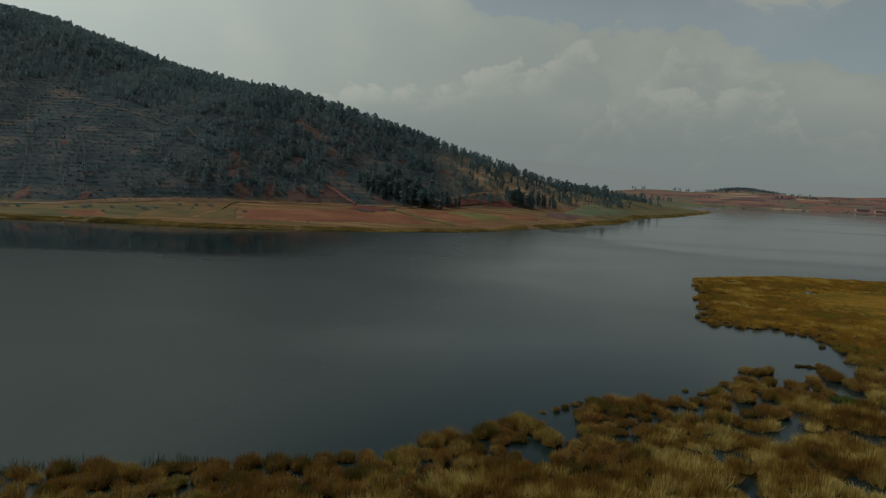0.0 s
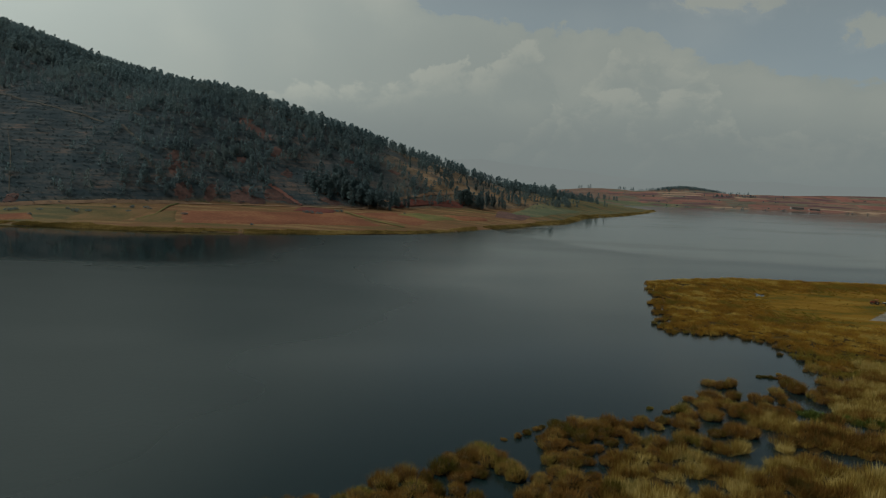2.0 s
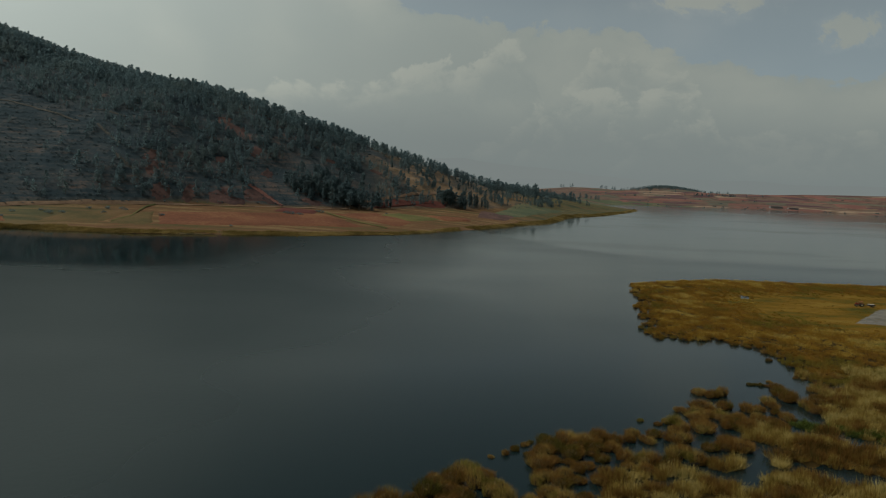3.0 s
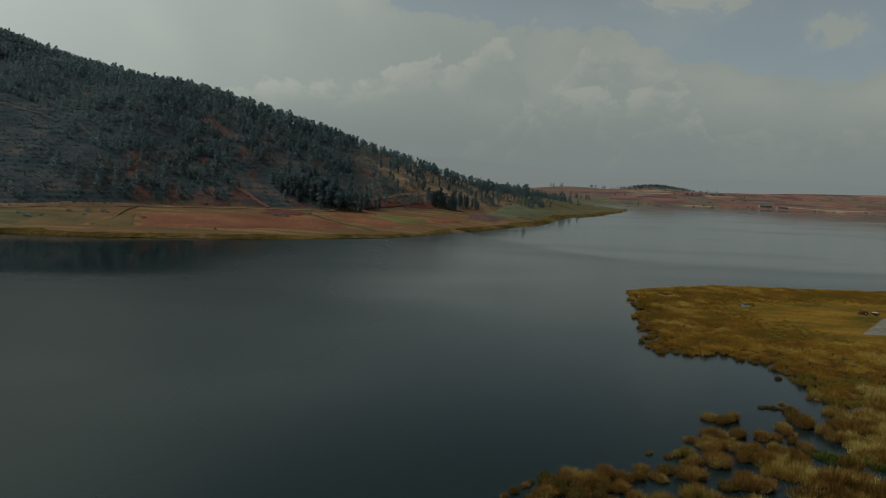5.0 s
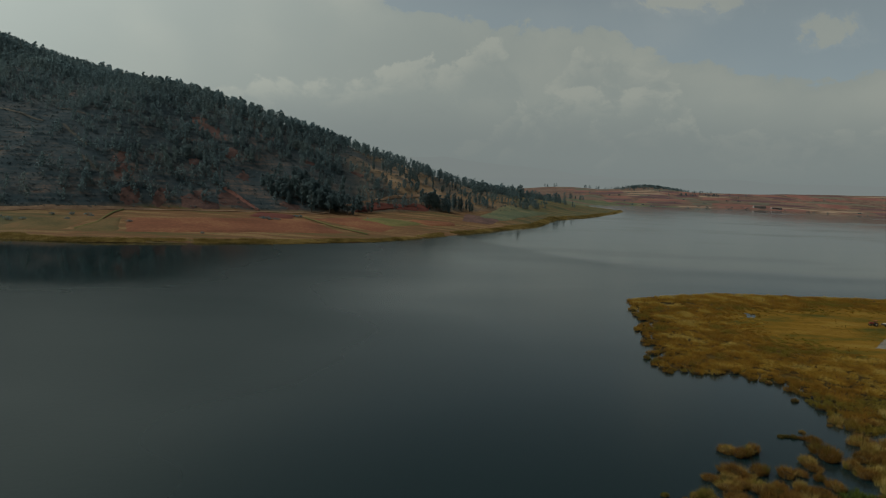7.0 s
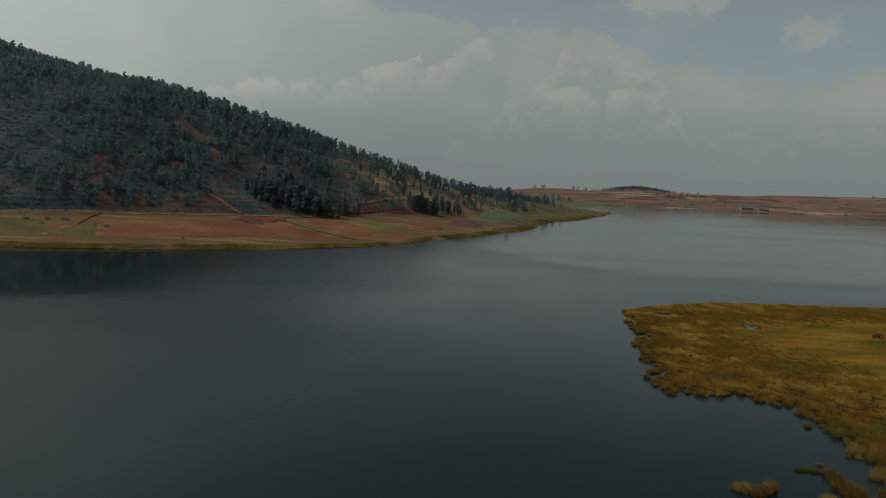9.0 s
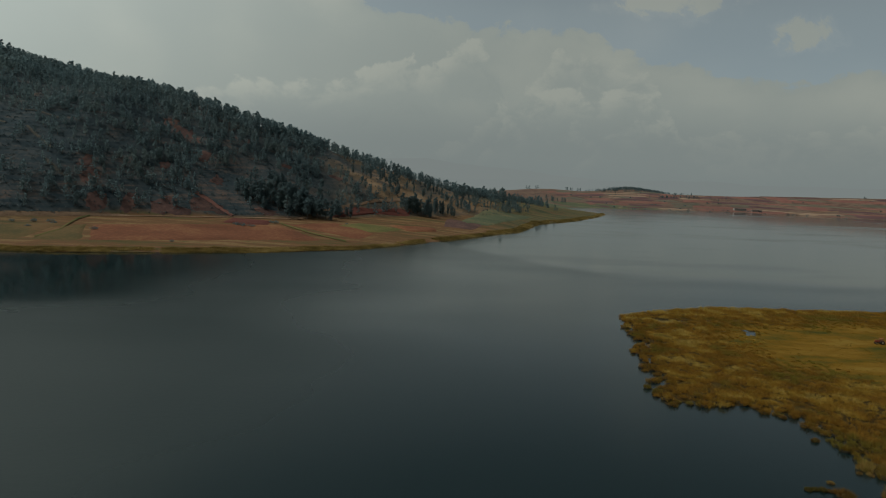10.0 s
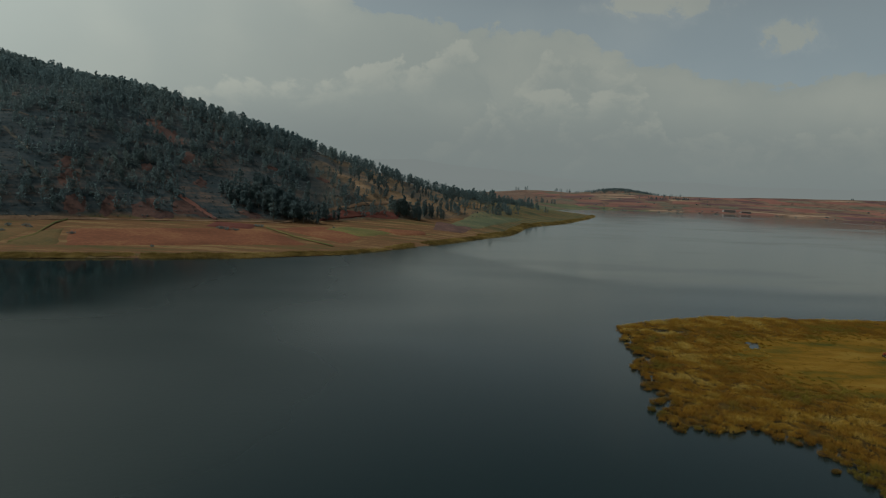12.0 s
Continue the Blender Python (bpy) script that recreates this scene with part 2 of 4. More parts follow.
plain("ploughed_red", ((0.38, (0.105, 0.042, 0.020)), (0.5, (0.150, 0.058, 0.029)), (0.62, (0.21, 0.105, 0.048))), 0.025, 0.95, 0.5, 0.2)
plain("ploughed_dark", ((0.38, (0.078, 0.026, 0.020)), (0.62, (0.130, 0.044, 0.034))), 0.03, 0.95, 0.5, 0.2)
plain("crop_olive", ((0.38, (0.060, 0.055, 0.020)), (0.5, (0.10, 0.075, 0.028)), (0.62, (0.14, 0.085, 0.036))), 0.04, 0.95, 0.6, 0.2)
plain("crop_green", ((0.38, (0.065, 0.080, 0.024)), (0.62, (0.150, 0.130, 0.046))), 0.04, 0.95, 0.6, 0.2)
plain("pasture", ((0.38, (0.060, 0.080, 0.046)), (0.50, (0.085, 0.105, 0.058)), (0.62, (0.150, 0.135, 0.070))), 0.03, 0.95, 0.3, 0.2)
plain("dry_grass", ((0.38, (0.12, 0.075, 0.032)), (0.62, (0.24, 0.155, 0.07))), 0.04, 0.95, 0.5, 0.2)
plain("path_and_lit_crest", ((0.38, (0.050, 0.052, 0.046)), (0.62, (0.095, 0.090, 0.074))), 0.1, 0.95, 0.5, 0.2)
plain("red_earth", ((0.38, (0.058, 0.038, 0.036)), (0.50, (0.086, 0.050, 0.044)), (0.62, (0.132, 0.078, 0.063))), 0.06, 0.95, 0.5, 0.3)
plain("track_earth", ((0.38, (0.125, 0.080, 0.050)), (0.62, (0.22, 0.148, 0.095))), 0.1, 0.95)
# Far field colours, paled and greyed so that distance haze is in them.
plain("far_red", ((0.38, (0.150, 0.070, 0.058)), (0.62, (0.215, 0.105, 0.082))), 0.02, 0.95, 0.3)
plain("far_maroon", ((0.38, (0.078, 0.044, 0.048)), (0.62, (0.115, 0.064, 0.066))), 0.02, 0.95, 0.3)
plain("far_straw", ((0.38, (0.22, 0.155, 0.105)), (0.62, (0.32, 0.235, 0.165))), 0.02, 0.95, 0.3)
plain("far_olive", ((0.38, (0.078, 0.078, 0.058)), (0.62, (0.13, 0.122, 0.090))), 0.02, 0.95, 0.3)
plain("grey_plough", ((0.38, (0.11, 0.105, 0.090)), (0.62, (0.21, 0.20, 0.17))), 0.4, 0.9, 2.0, 0.1)
plain("tractor_red", ((0.4, (0.20, 0.035, 0.018)), (0.6, (0.27, 0.055, 0.026))), 1.5, 0.45, 8.0, 0.0, 0.5)
plain("rubber", ((0.4, (0.015, 0.015, 0.015)), (0.6, (0.03, 0.028, 0.025))), 3.0, 0.85)
plain("rim_paint", ((0.4, (0.45, 0.40, 0.28)), (0.6, (0.6, 0.55, 0.4))), 3.0, 0.5)
plain("dark_steel", ((0.4, (0.03, 0.03, 0.032)), (0.6, (0.06, 0.058, 0.055))), 2.0, 0.5, None, 0.0, 0.5)
plain("pale_sack", ((0.4, (0.5, 0.48, 0.43)), (0.6, (0.68, 0.66, 0.60))), 2.0, 0.8)
plain("white_wall", ((0.4, (0.22, 0.22, 0.205)), (0.6, (0.32, 0.31, 0.295))), 0.4, 0.85)
plain("dark_pane", ((0.4, (0.05, 0.052, 0.055)), (0.6, (0.08, 0.082, 0.085))), 0.5, 0.25, None, 0.0, 0.5)
plain("roof_tile", ((0.4, (0.12, 0.09, 0.08)), (0.6, (0.2, 0.15, 0.13))), 0.6, 0.85)


def make_ground_paint():
    m, t, p, pos = shell("ground", 0.95, 0.1)
    cover = t.nodes.new("ShaderNodeAttribute")
    cover.attribute_name = "cover"
    s = t.nodes.new("ShaderNodeSeparateColor")
    link(t, cover.outputs["Color"], s.inputs[0])
    coarse, medium, fine = fractal(t, pos, 0.012, 6.0), fractal(t, pos, 0.06, 6.0, 0.6), fractal(t, pos, 0.5, 4.0)
    v = maths(t, "ADD", maths(t, "MULTIPLY", coarse, 0.35), maths(t, "ADD", maths(t, "MULTIPLY", medium, 0.4), maths(t, "MULTIPLY", fine, 0.25)))
    band = t.nodes.new("ShaderNodeMapping")
    band.inputs["Scale"].default_value = (0.035, 0.035, 0.62)
    link(t, pos, band.inputs["Vector"])
    rows = fractal(t, band.outputs[0], 1.0, 3.0, 0.6)
    u = maths(t, "ADD", v, maths(t, "MULTIPLY", maths(t, "SUBTRACT", rows, 0.5), 0.34))
    # earth tones shifted to blue, so the haze over the slope is painted in
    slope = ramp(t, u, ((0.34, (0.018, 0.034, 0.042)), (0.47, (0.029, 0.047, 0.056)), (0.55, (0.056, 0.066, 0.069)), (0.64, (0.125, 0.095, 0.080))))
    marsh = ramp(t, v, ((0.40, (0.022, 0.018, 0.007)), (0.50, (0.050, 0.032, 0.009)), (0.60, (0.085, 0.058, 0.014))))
    strip = t.nodes.new("ShaderNodeMapping")
    strip.inputs["Rotation"].default_value = (0, 0, -0.62)
    strip.inputs["Scale"].default_value = (0.016, 0.11, 0.1)
    link(t, pos, strip.inputs["Vector"])
    ribs = maths(t, "ADD", maths(t, "MULTIPLY", fractal(t, strip.outputs[0], 1.0, 4.0, 0.6), 0.55), maths(t, "MULTIPLY", v, 0.45))
    belt = ramp(t, ribs, ((0.38, (0.066, 0.062, 0.026)), (0.44, (0.100, 0.078, 0.033)), (0.49, (0.128, 0.070, 0.036)), (0.53, (0.150, 0.088, 0.042)), (0.57, (0.20, 0.135, 0.066)), (0.62, (0.09, 0.080, 0.032))))
    far = ramp(t, v, ((0.40, (0.075, 0.064, 0.052)), (0.47, (0.125, 0.078, 0.062)), (0.53, (0.17, 0.122, 0.092)), (0.60, (0.088, 0.085, 0.064))))
    comb = t.nodes.new("ShaderNodeMapping")
    comb.inputs["Rotation"].default_value = (0, 0, 0.35)
    comb.inputs["Scale"].default_value = (0.045, 0.11, 0.1)
    link(t, pos, comb.inputs["Vector"])
    streak = maths(t, "ADD", maths(t, "MULTIPLY", fractal(t, comb.outputs[0], 1.0, 5.0, 0.6), 0.6), maths(t, "MULTIPLY", v, 0.4))
    lawn = ramp(t, streak, ((0.40, (0.050, 0.052, 0.008)), (0.455, (0.105, 0.074, 0.008)), (0.505, (0.150, 0.086, 0.008)), (0.56, (0.180, 0.105, 0.013)), (0.62, (0.20, 0.13, 0.022))))
    bare = ramp(t, v, ((0.40, (0.070, 0.064, 0.048)), (0.47, (0.125, 0.096, 0.062)), (0.53, (0.20, 0.135, 0.078)), (0.60, (0.27, 0.205, 0.135))))
    kind = t.nodes.new("ShaderNodeAttribute")
    kind.attribute_name = "grass"
    g = t.nodes.new("ShaderNodeSeparateColor")
    link(t, kind.outputs["Color"], g.inputs[0])
    marsh = mix(t, g.outputs[0], marsh, lawn)
    slope = mix(t, g.outputs[1], slope, bare)
    # grey-green sward; over the left fields it is shade put into the colour
    sward_and_shade = ramp(t, ribs, ((0.40, (0.048, 0.060, 0.034)), (0.48, (0.078, 0.084, 0.042)), (0.54, (0.135, 0.108, 0.050)), (0.60, (0.11, 0.066, 0.038))))
    belt = mix(t, g.outputs[2], belt, sward_and_shade)
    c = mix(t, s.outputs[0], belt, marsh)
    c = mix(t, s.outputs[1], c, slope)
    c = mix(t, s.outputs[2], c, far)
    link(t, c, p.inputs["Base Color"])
    bumped(t, p, fine, 0.5, 0.3)
    return m


make_ground_paint()


def make_water_paint():
    m, t, p, pos = shell("water", 0.12, 0.5)
    p.inputs["IOR"].default_value = 1.33
    p.inputs["Base Color"].default_value = (0.0058, 0.0165, 0.0180, 1)
    stretch = t.nodes.new("ShaderNodeMapping")
    stretch.inputs["Scale"].default_value = (0.35, 1.0, 1.0)
    link(t, pos, stretch.inputs["Vector"])
    wind = fractal(t, stretch.outputs[0], 0.0045, 2.5, 0.45)
    split = t.nodes.new("ShaderNodeSeparateXYZ")
    link(t, pos, split.inputs[0])
    lee = maths(t, "ADD", maths(t, "MULTIPLY", split.outputs["X"], 0.005), maths(t, "MULTIPLY", split.outputs["Y"], 0.0004))
    calm = maths(t, "ADD", maths(t, "MULTIPLY", maths(t, "SUBTRACT", 0.5, wind), 1.6), maths(t, "ADD", lee, 0.05))
    # a wind line crosses the lake: smooth beyond it, ruffled on the near side
    line = ramp(t, maths(t, "DIVIDE", maths(t, "SUBTRACT", split.outputs["X"], 20.0), 300.0), [((x - 20) / 300, y / 600) for x, y in ((40, 540), (62, 470), (80, 425), (98, 390), (116, 360), (140, 346), (200, 337), (300, 336))])
    waver = maths(t, "MULTIPLY", maths(t, "SUBTRACT", fractal(t, stretch.outputs[0], 0.03, 4.0), 0.5), 40.0)
    beyond = maths(t, "ADD", maths(t, "SUBTRACT", split.outputs["Y"], maths(t, "MULTIPLY", line, 600.0)), waver)
    still = ramp(t, maths(t, "MULTIPLY_ADD", beyond, 0.01, 0.5), ((0.28, 0.0), (0.68, 1.0)), True)
    lanes = ramp(t, fractal(t, stretch.outputs[0], 0.014, 4.0, 0.6), ((0.50, 0.0), (0.62, 0.06)), True)
    shelter = maths(t, "MULTIPLY", ramp(t, maths(t, "MULTIPLY", maths(t, "ADD", split.outputs["Y"], maths(t, "MULTIPLY", waver, 1.2)), 0.002), ((0.43, 0.0), (0.56, 1.0)), True), ramp(t, maths(t, "MULTIPLY_ADD", split.outputs["X"], 0.002, 0.5), ((0.28, 1.0), (0.44, 0.0)), True))
    ruffled = maths(t, "MULTIPLY", ramp(t, calm, ((0.0, 0.33), (0.25, 0.17), (0.60, 0.19))), maths(t, "MULTIPLY_ADD", shelter, -0.85, 1.0))
    gusts = fractal(t, stretch.outputs[0], 0.016, 2.0, 0.5)
    ruffled = maths(t, "MAXIMUM", maths(t, "ADD", ruffled, maths(t, "MULTIPLY_ADD", gusts, 0.20, -0.10)), 0.06)
    link(t, maths(t, "ADD", maths(t, "ADD", maths(t, "MULTIPLY", ruffled, maths(t, "SUBTRACT", 1.0, still)), maths(t, "MULTIPLY", still, 0.09)), maths(t, "MULTIPLY", lanes, still)), p.inputs["Roughness"])
    ripple = maths(t, "ADD", fractal(t, pos, 0.8, 3.0), maths(t, "MULTIPLY", fractal(t, stretch.outputs[0], 0.15, 2.0), 0.7))
    bumped(t, p, maths(t, "MULTIPLY", ripple, maths(t, "MULTIPLY_ADD", maths(t, "MAXIMUM", shelter, still), -0.7, 1.0)), 0.09, 0.12)
    return m


make_water_paint()


# ---- land ----
def lattice_noise(x, y, size, seed):
    """Smooth value noise between 0 and 1, one cell to a size in metres."""
    table = np.random.default_rng(seed).random((256, 256))
    u, v = np.asarray(x) / size, np.asarray(y) / size
    i, j = np.floor(u).astype(int), np.floor(v).astype(int)
    f, g = u - i, v - j
    f, g = f * f * (3 - 2 * f), g * g * (3 - 2 * g)
    a, b = table[i % 256, j % 256], table[(i + 1) % 256, j % 256]
    c, d = table[i % 256, (j + 1) % 256], table[(i + 1) % 256, (j + 1) % 256]
    return (a * (1 - f) + b * f) * (1 - g) + (c * (1 - f) + d * f) * g


def layered(x, y, size, seed, octaves=4):
    total, weight = 0.0, 0.0
    for k in range(octaves):
        w = 0.5**k
        total, weight = total + w * lattice_noise(x, y, size / 2**k, seed + k), weight + w
    return total / weight


def ease(v, lo, hi):
    f = np.clip((v - lo) / (hi - lo), 0, 1)
    return f * f * (3 - 2 * f)


MARSH = np.array((
    (-300, -40), (-120, 35), (-46, 62), (-30, 66), (-14, 69.5), (-3, 75), (1, 79), (5, 83), (9, 87), (13, 85), (14, 79), (16.5, 79),
    (18.5, 91), (22, 96), (30, 99.5), (33, 96), (36, 102), (41, 101), (42, 107), (49, 112), (53, 120), (60, 119), (62, 112), (67, 122),
    (73, 127), (79, 131), (82, 139), (83, 147), (83, 155), (78, 159), (71, 162), (62, 163), (62, 172), (68, 181), (67, 187), (71, 194),
    (70, 200), (73, 206), (79, 214), (78, 222), (82, 235), (86, 250), (95, 257), (112, 264), (130, 269), (190, 266), (520, 330), (520, -700), (-300, -700),
), float)


def inside_marsh(x, y):
    """Metres inside the marsh's shore; negative out on the lake."""
    x, y = np.asarray(x, float), np.asarray(y, float)
    best, odd = np.full(x.shape, 1e18), np.zeros(x.shape, bool)
    for (ax, ay), (bx, by) in zip(MARSH, np.roll(MARSH, -1, axis=0)):
        dx, dy = bx - ax, by - ay
        f = np.clip(((x - ax) * dx + (y - ay) * dy) / (dx * dx + dy * dy), 0, 1)
        best = np.minimum(best, (x - ax - f * dx) ** 2 + (y - ay - f * dy) ** 2)
        if dy:
            odd ^= ((ay > y) != (by > y)) & (x < ax + (y - ay) * dx / dy)
    return np.where(odd, 1, -1) * np.sqrt(best)


# open water in the marsh: two ends and half the width
CHANNELS = ((43, 93, 48, 93, 1.2), (40, 87.5, 44, 86, 1.6), (44, 84, 47.5, 91, 1.7), (21.5, 82, 23.5, 81, 1.0), (34.5, 95, 36.5, 95, 1.1), (35.5, 85.5, 36.5, 86, 0.9), (33.5, 79, 35.5, 78.5, 1.0),
            (60.5, 101.5, 66, 99.5, 1.4), (66, 99.5, 74, 92, 2.6), (53, 89, 57, 87, 1.3), (57, 86.5, 66, 83.5, 2.5), (66, 85, 80, 87, 3.4), (70, 95, 84, 89, 2.8), (51, 96, 54.6, 95, 1.1), (62, 104.5, 63.5, 104.5, 1.1),
            (56, 109, 60, 109.5, 1.0), (65.5, 121, 66.5, 112, 1.3), (72, 122, 77, 129, 1.6), (47, 71, 54, 68, 1.8), (97, 244, 103, 243, 1.5), (115, 224, 118, 230, 0.6))


def open_water(x, y):
    best = np.full(np.shape(x), 1e9)
    wob = (lattice_noise(x, y, 2.5, 50) - 0.5) * 2.2
    for ax, ay, bx, by, half in CHANNELS:
        dx, dy = bx - ax, by - ay
        f = np.clip(((x - ax) * dx + (y - ay) * dy) / (dx * dx + dy * dy), 0, 1)
        best = np.minimum(best, np.hypot(x - ax - f * dx, y - ay - f * dy) - half)
    return best + wob


SECTION_X = (-1500, -600, -260, -200, -165, -140, -95, -50, 0, 50, 105, 134, 183, 250, 325, 364)
SHORE_Y = (300, 345, 373, 381, 377, 376, 387, 397, 428, 490, 570, 609, 733, 824, 960, 1042)
FOOT_Y = (400, 420, 432, 455, 478, 495, 512, 532, 572, 618, 680, 715, 800, 900, 1000, 1046)
FOOT_Z = (4, 5, 5.5, 8.8, 9.8, 10, 10, 9, 9, 9, 8, 7.5, 6, 4, 2, 1)
RIDGE_X = (-1500, -621, -525, -429, -355, -258, -190, -106, -61, -42, 14, 48, 82, 116, 165, 220, 300, 364)
RIDGE_Y = (1100, 900, 880, 850, 840, 775, 742, 735, 780, 815, 820, 830, 860, 900, 930, 970, 1040, 1062)
RIDGE_Z = (300, 224, 203, 170, 146, 121.5, 110, 87, 75, 69, 54, 44, 35, 26, 20, 15, 7, 1)
FAR_X = (-5000, -600, 200, 330, 415, 560, 850, 950, 1030, 1300, 2500, 5000)
FAR_Y = (1400, 1300, 1130, 1170, 1280, 1380, 1405, 1370, 1260, 1000, 800, 700)


FAR_TOP_X = (300, 560, 700, 800, 880, 1000, 1150, 1300, 1700)
FAR_TOP = (0.55, 0.70, 0.80, 0.88, 0.85, 1.01, 1.15, 1.29, 1.35)


def hill_z(x, y):
    ys, yf, zf = np.interp(x, SECTION_X, SHORE_Y), np.interp(x, SECTION_X, FOOT_Y), np.interp(x, SECTION_X, FOOT_Z)
    yr, zr = np.interp(x, RIDGE_X, RIDGE_Y), np.interp(x, RIDGE_X, RIDGE_Z)
    wob = (layered(x, y, 40, 3) - 0.5) * 10
    y = y + wob * ease(np.abs(y - ys), 0, 60) * ease(np.abs(y - yf), 4, 40) * 0.5 + (lattice_noise(x, y, 14, 9) - 0.5) * 5 * ease(np.abs(y - yf), 4, 40)
    apron = zf * np.clip((y - ys) / np.maximum(yf - ys, 2), 0, 1) ** 0.9
    f = np.clip((y - yf) / np.maximum(yr - yf, 2), 0, 1)
    face = (zr - zf) * (1 - (1 - f) ** 1.8)
    gully = (layered(x, y * 0.35, 45, 21) - 0.5) * 14 * ease(f, 0.02, 0.35) * (1 - ease(f, 0.75, 1.0)) * ease(zr, 15, 70)
    back = np.where(y > yr, (y - yr) * 0.22, 0)
    z = apron + face + gully - back
    z = np.where(y < ys, (y - ys) * 0.12, z)
    return np.where(x > 364, z - (x - 364) * 0.2, z)


def far_z(x, y):
    d = y - np.interp(x, FAR_X, FAR_Y) + (layered(x, y, 160, 31) - 0.5) * 50
    rise = 32 * ease(d, -30, 430) * np.interp(x, FAR_TOP_X, FAR_TOP)
    knoll = 15 * np.exp(-(((x - 780) / 80) ** 2 + ((y - 1980) / 120) ** 2)) + 10 * np.exp(-(((x - 520) / 90) ** 2 + ((y - 1950) / 120) ** 2))
    roll = (layered(x, y, 90, 37) - 0.5) * 4 * ease(d, 50, 300) + (layered(x, y, 330, 39, 2) - 0.5) * 10 * ease(d, 150, 500)
    return np.where(d < 0, d * 0.05, rise + knoll - 1.2 + roll - 40 * ease(d, 560, 1900))


def pockets(x, y):
    return layered(x, y, 5.5, 95)


def marsh_z(x, y):
    d = inside_marsh(x, y) + (lattice_noise(x, y, 3.0, 41) - 0.5) * 2.4
    firm = np.where((y < 128) & (x < 84), ease(d, 7, 16), ease(d, 0.5, 4))
    z = np.where(d > 0, -0.14 + 0.26 * firm + 0.35 * ease(d, 0, 25) * firm + (lattice_noise(x, y, 4, 43) - 0.5) * 0.25 * firm, -0.14 + d * 0.35)
    w = np.minimum(open_water(x, y), (pockets(x, y) - 0.425 - 0.025 * ease(x, 18, 32)) * 14 + ease(d, 9, 16) * 4 + ease(y, 128, 140) * 9 + (1 - ease(x, 0, 12)) * 9)
    return np.where((w < 1.6) & (d > 0), np.minimum(z, (w - 1.6) * 0.25 - 0.05), z)


def ground_z(x, y):
    x, y = np.asarray(x, float), np.asarray(y, float)
    z = np.maximum(hill_z(x, y), far_z(x, y))
    near = (x > -320) & (x < 560) & (y < 360)
    if near.any():
        z = np.where(near, np.maximum(z, marsh_z(x, y)), z)
    return np.maximum(z, -2.5)


def steps(*bands):
    out = [np.arange(a, b, s) for a, b, s in bands]
    return np.concatenate(out)


def mesh_of(name, verts, faces, material, smooth=False, second=None):
    me = bpy.data.meshes.new(name)
    verts, faces = np.asarray(verts, np.float32), np.asarray(faces, np.int32)
    k = faces.shape[1]
    me.vertices.add(len(verts))
    me.vertices.foreach_set("co", verts.ravel())
    me.loops.add(faces.size)
    me.loops.foreach_set("vertex_index", faces.ravel())
    me.polygons.add(len(faces))
    me.polygons.foreach_set("loop_start", np.arange(0, faces.size, k, dtype=np.int32))
    me.polygons.foreach_set("loop_total", np.full(len(faces), k, np.int32))
    if smooth:
        me.polygons.foreach_set("use_smooth", np.ones(len(faces), bool))
    me.update(calc_edges=True)
    me.materials.append(PAINTS[material])
    if second:  # (first face, material) of the faces that take another one
        me.materials.append(PAINTS[second[1]])
        me.polygons.foreach_set("material_index", (np.arange(len(faces)) >= second[0]).astype(np.int32))
    return me


def grid_faces(nx, ny):
    i, j = np.meshgrid(np.arange(nx - 1), np.arange(ny - 1), indexing="ij")
    a = (i * ny + j).ravel()
    return np.stack([a, a + ny, a + ny + 1, a + 1], 1)


def build_ground():
    xs = steps((-5000, -1500, 500), (-1500, -700, 40), (-700, -60, 7), (-60, 200, 1.8), (200, 480, 7), (480, 1400, 22), (1400, 5001, 400))
    ys = steps((-5000, -700, 600), (-700, 40, 40), (40, 280, 1.8), (280, 360, 10), (360, 640, 4), (640, 1100, 8), (1100, 2400, 20), (2400, 5001, 260))
    x, y = [a.ravel() for a in np.meshgrid(xs, ys, indexing="ij")]
    z = ground_z(x, y)
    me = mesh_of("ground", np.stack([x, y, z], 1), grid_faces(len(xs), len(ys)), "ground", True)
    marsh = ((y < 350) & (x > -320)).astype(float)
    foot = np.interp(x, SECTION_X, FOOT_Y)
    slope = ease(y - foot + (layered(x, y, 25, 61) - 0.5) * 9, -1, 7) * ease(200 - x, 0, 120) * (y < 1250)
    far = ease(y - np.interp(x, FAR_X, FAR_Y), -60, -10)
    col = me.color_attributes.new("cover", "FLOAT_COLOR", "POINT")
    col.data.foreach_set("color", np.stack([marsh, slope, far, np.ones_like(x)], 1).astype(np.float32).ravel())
    lawn = 1 - ease(((x - 152) / 58) ** 2 + ((y - 204) / 40) ** 2 + (layered(x, y, 22, 63) - 0.5) * 0.8, 0.5, 1.6)
    bare = np.exp(-(((x - 20) / 62) ** 2 + ((y - 730) / 95) ** 2)) * (0.1 + ease(layered(x, y, 26, 65), 0.38, 0.62)) * 0.9 + ease(x + (layered(x, y, 50, 69) - 0.5) * 70, -45, 60) * (0.3 + 0.65 * ease(layered(x, y, 22, 66), 0.36, 0.56))
    kind = me.color_attributes.new("grass", "FLOAT_COLOR", "POINT")
    # blue: spit sward, and the painted shade on the left fields
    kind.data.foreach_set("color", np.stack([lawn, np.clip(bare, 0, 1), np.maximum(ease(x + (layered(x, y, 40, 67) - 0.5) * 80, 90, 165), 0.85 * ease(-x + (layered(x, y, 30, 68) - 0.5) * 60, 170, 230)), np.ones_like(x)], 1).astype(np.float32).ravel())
    return tagged(new("ground", me), "marsh, lakeshore and hillside of red earth", "ground", kind="structure")


build_ground()


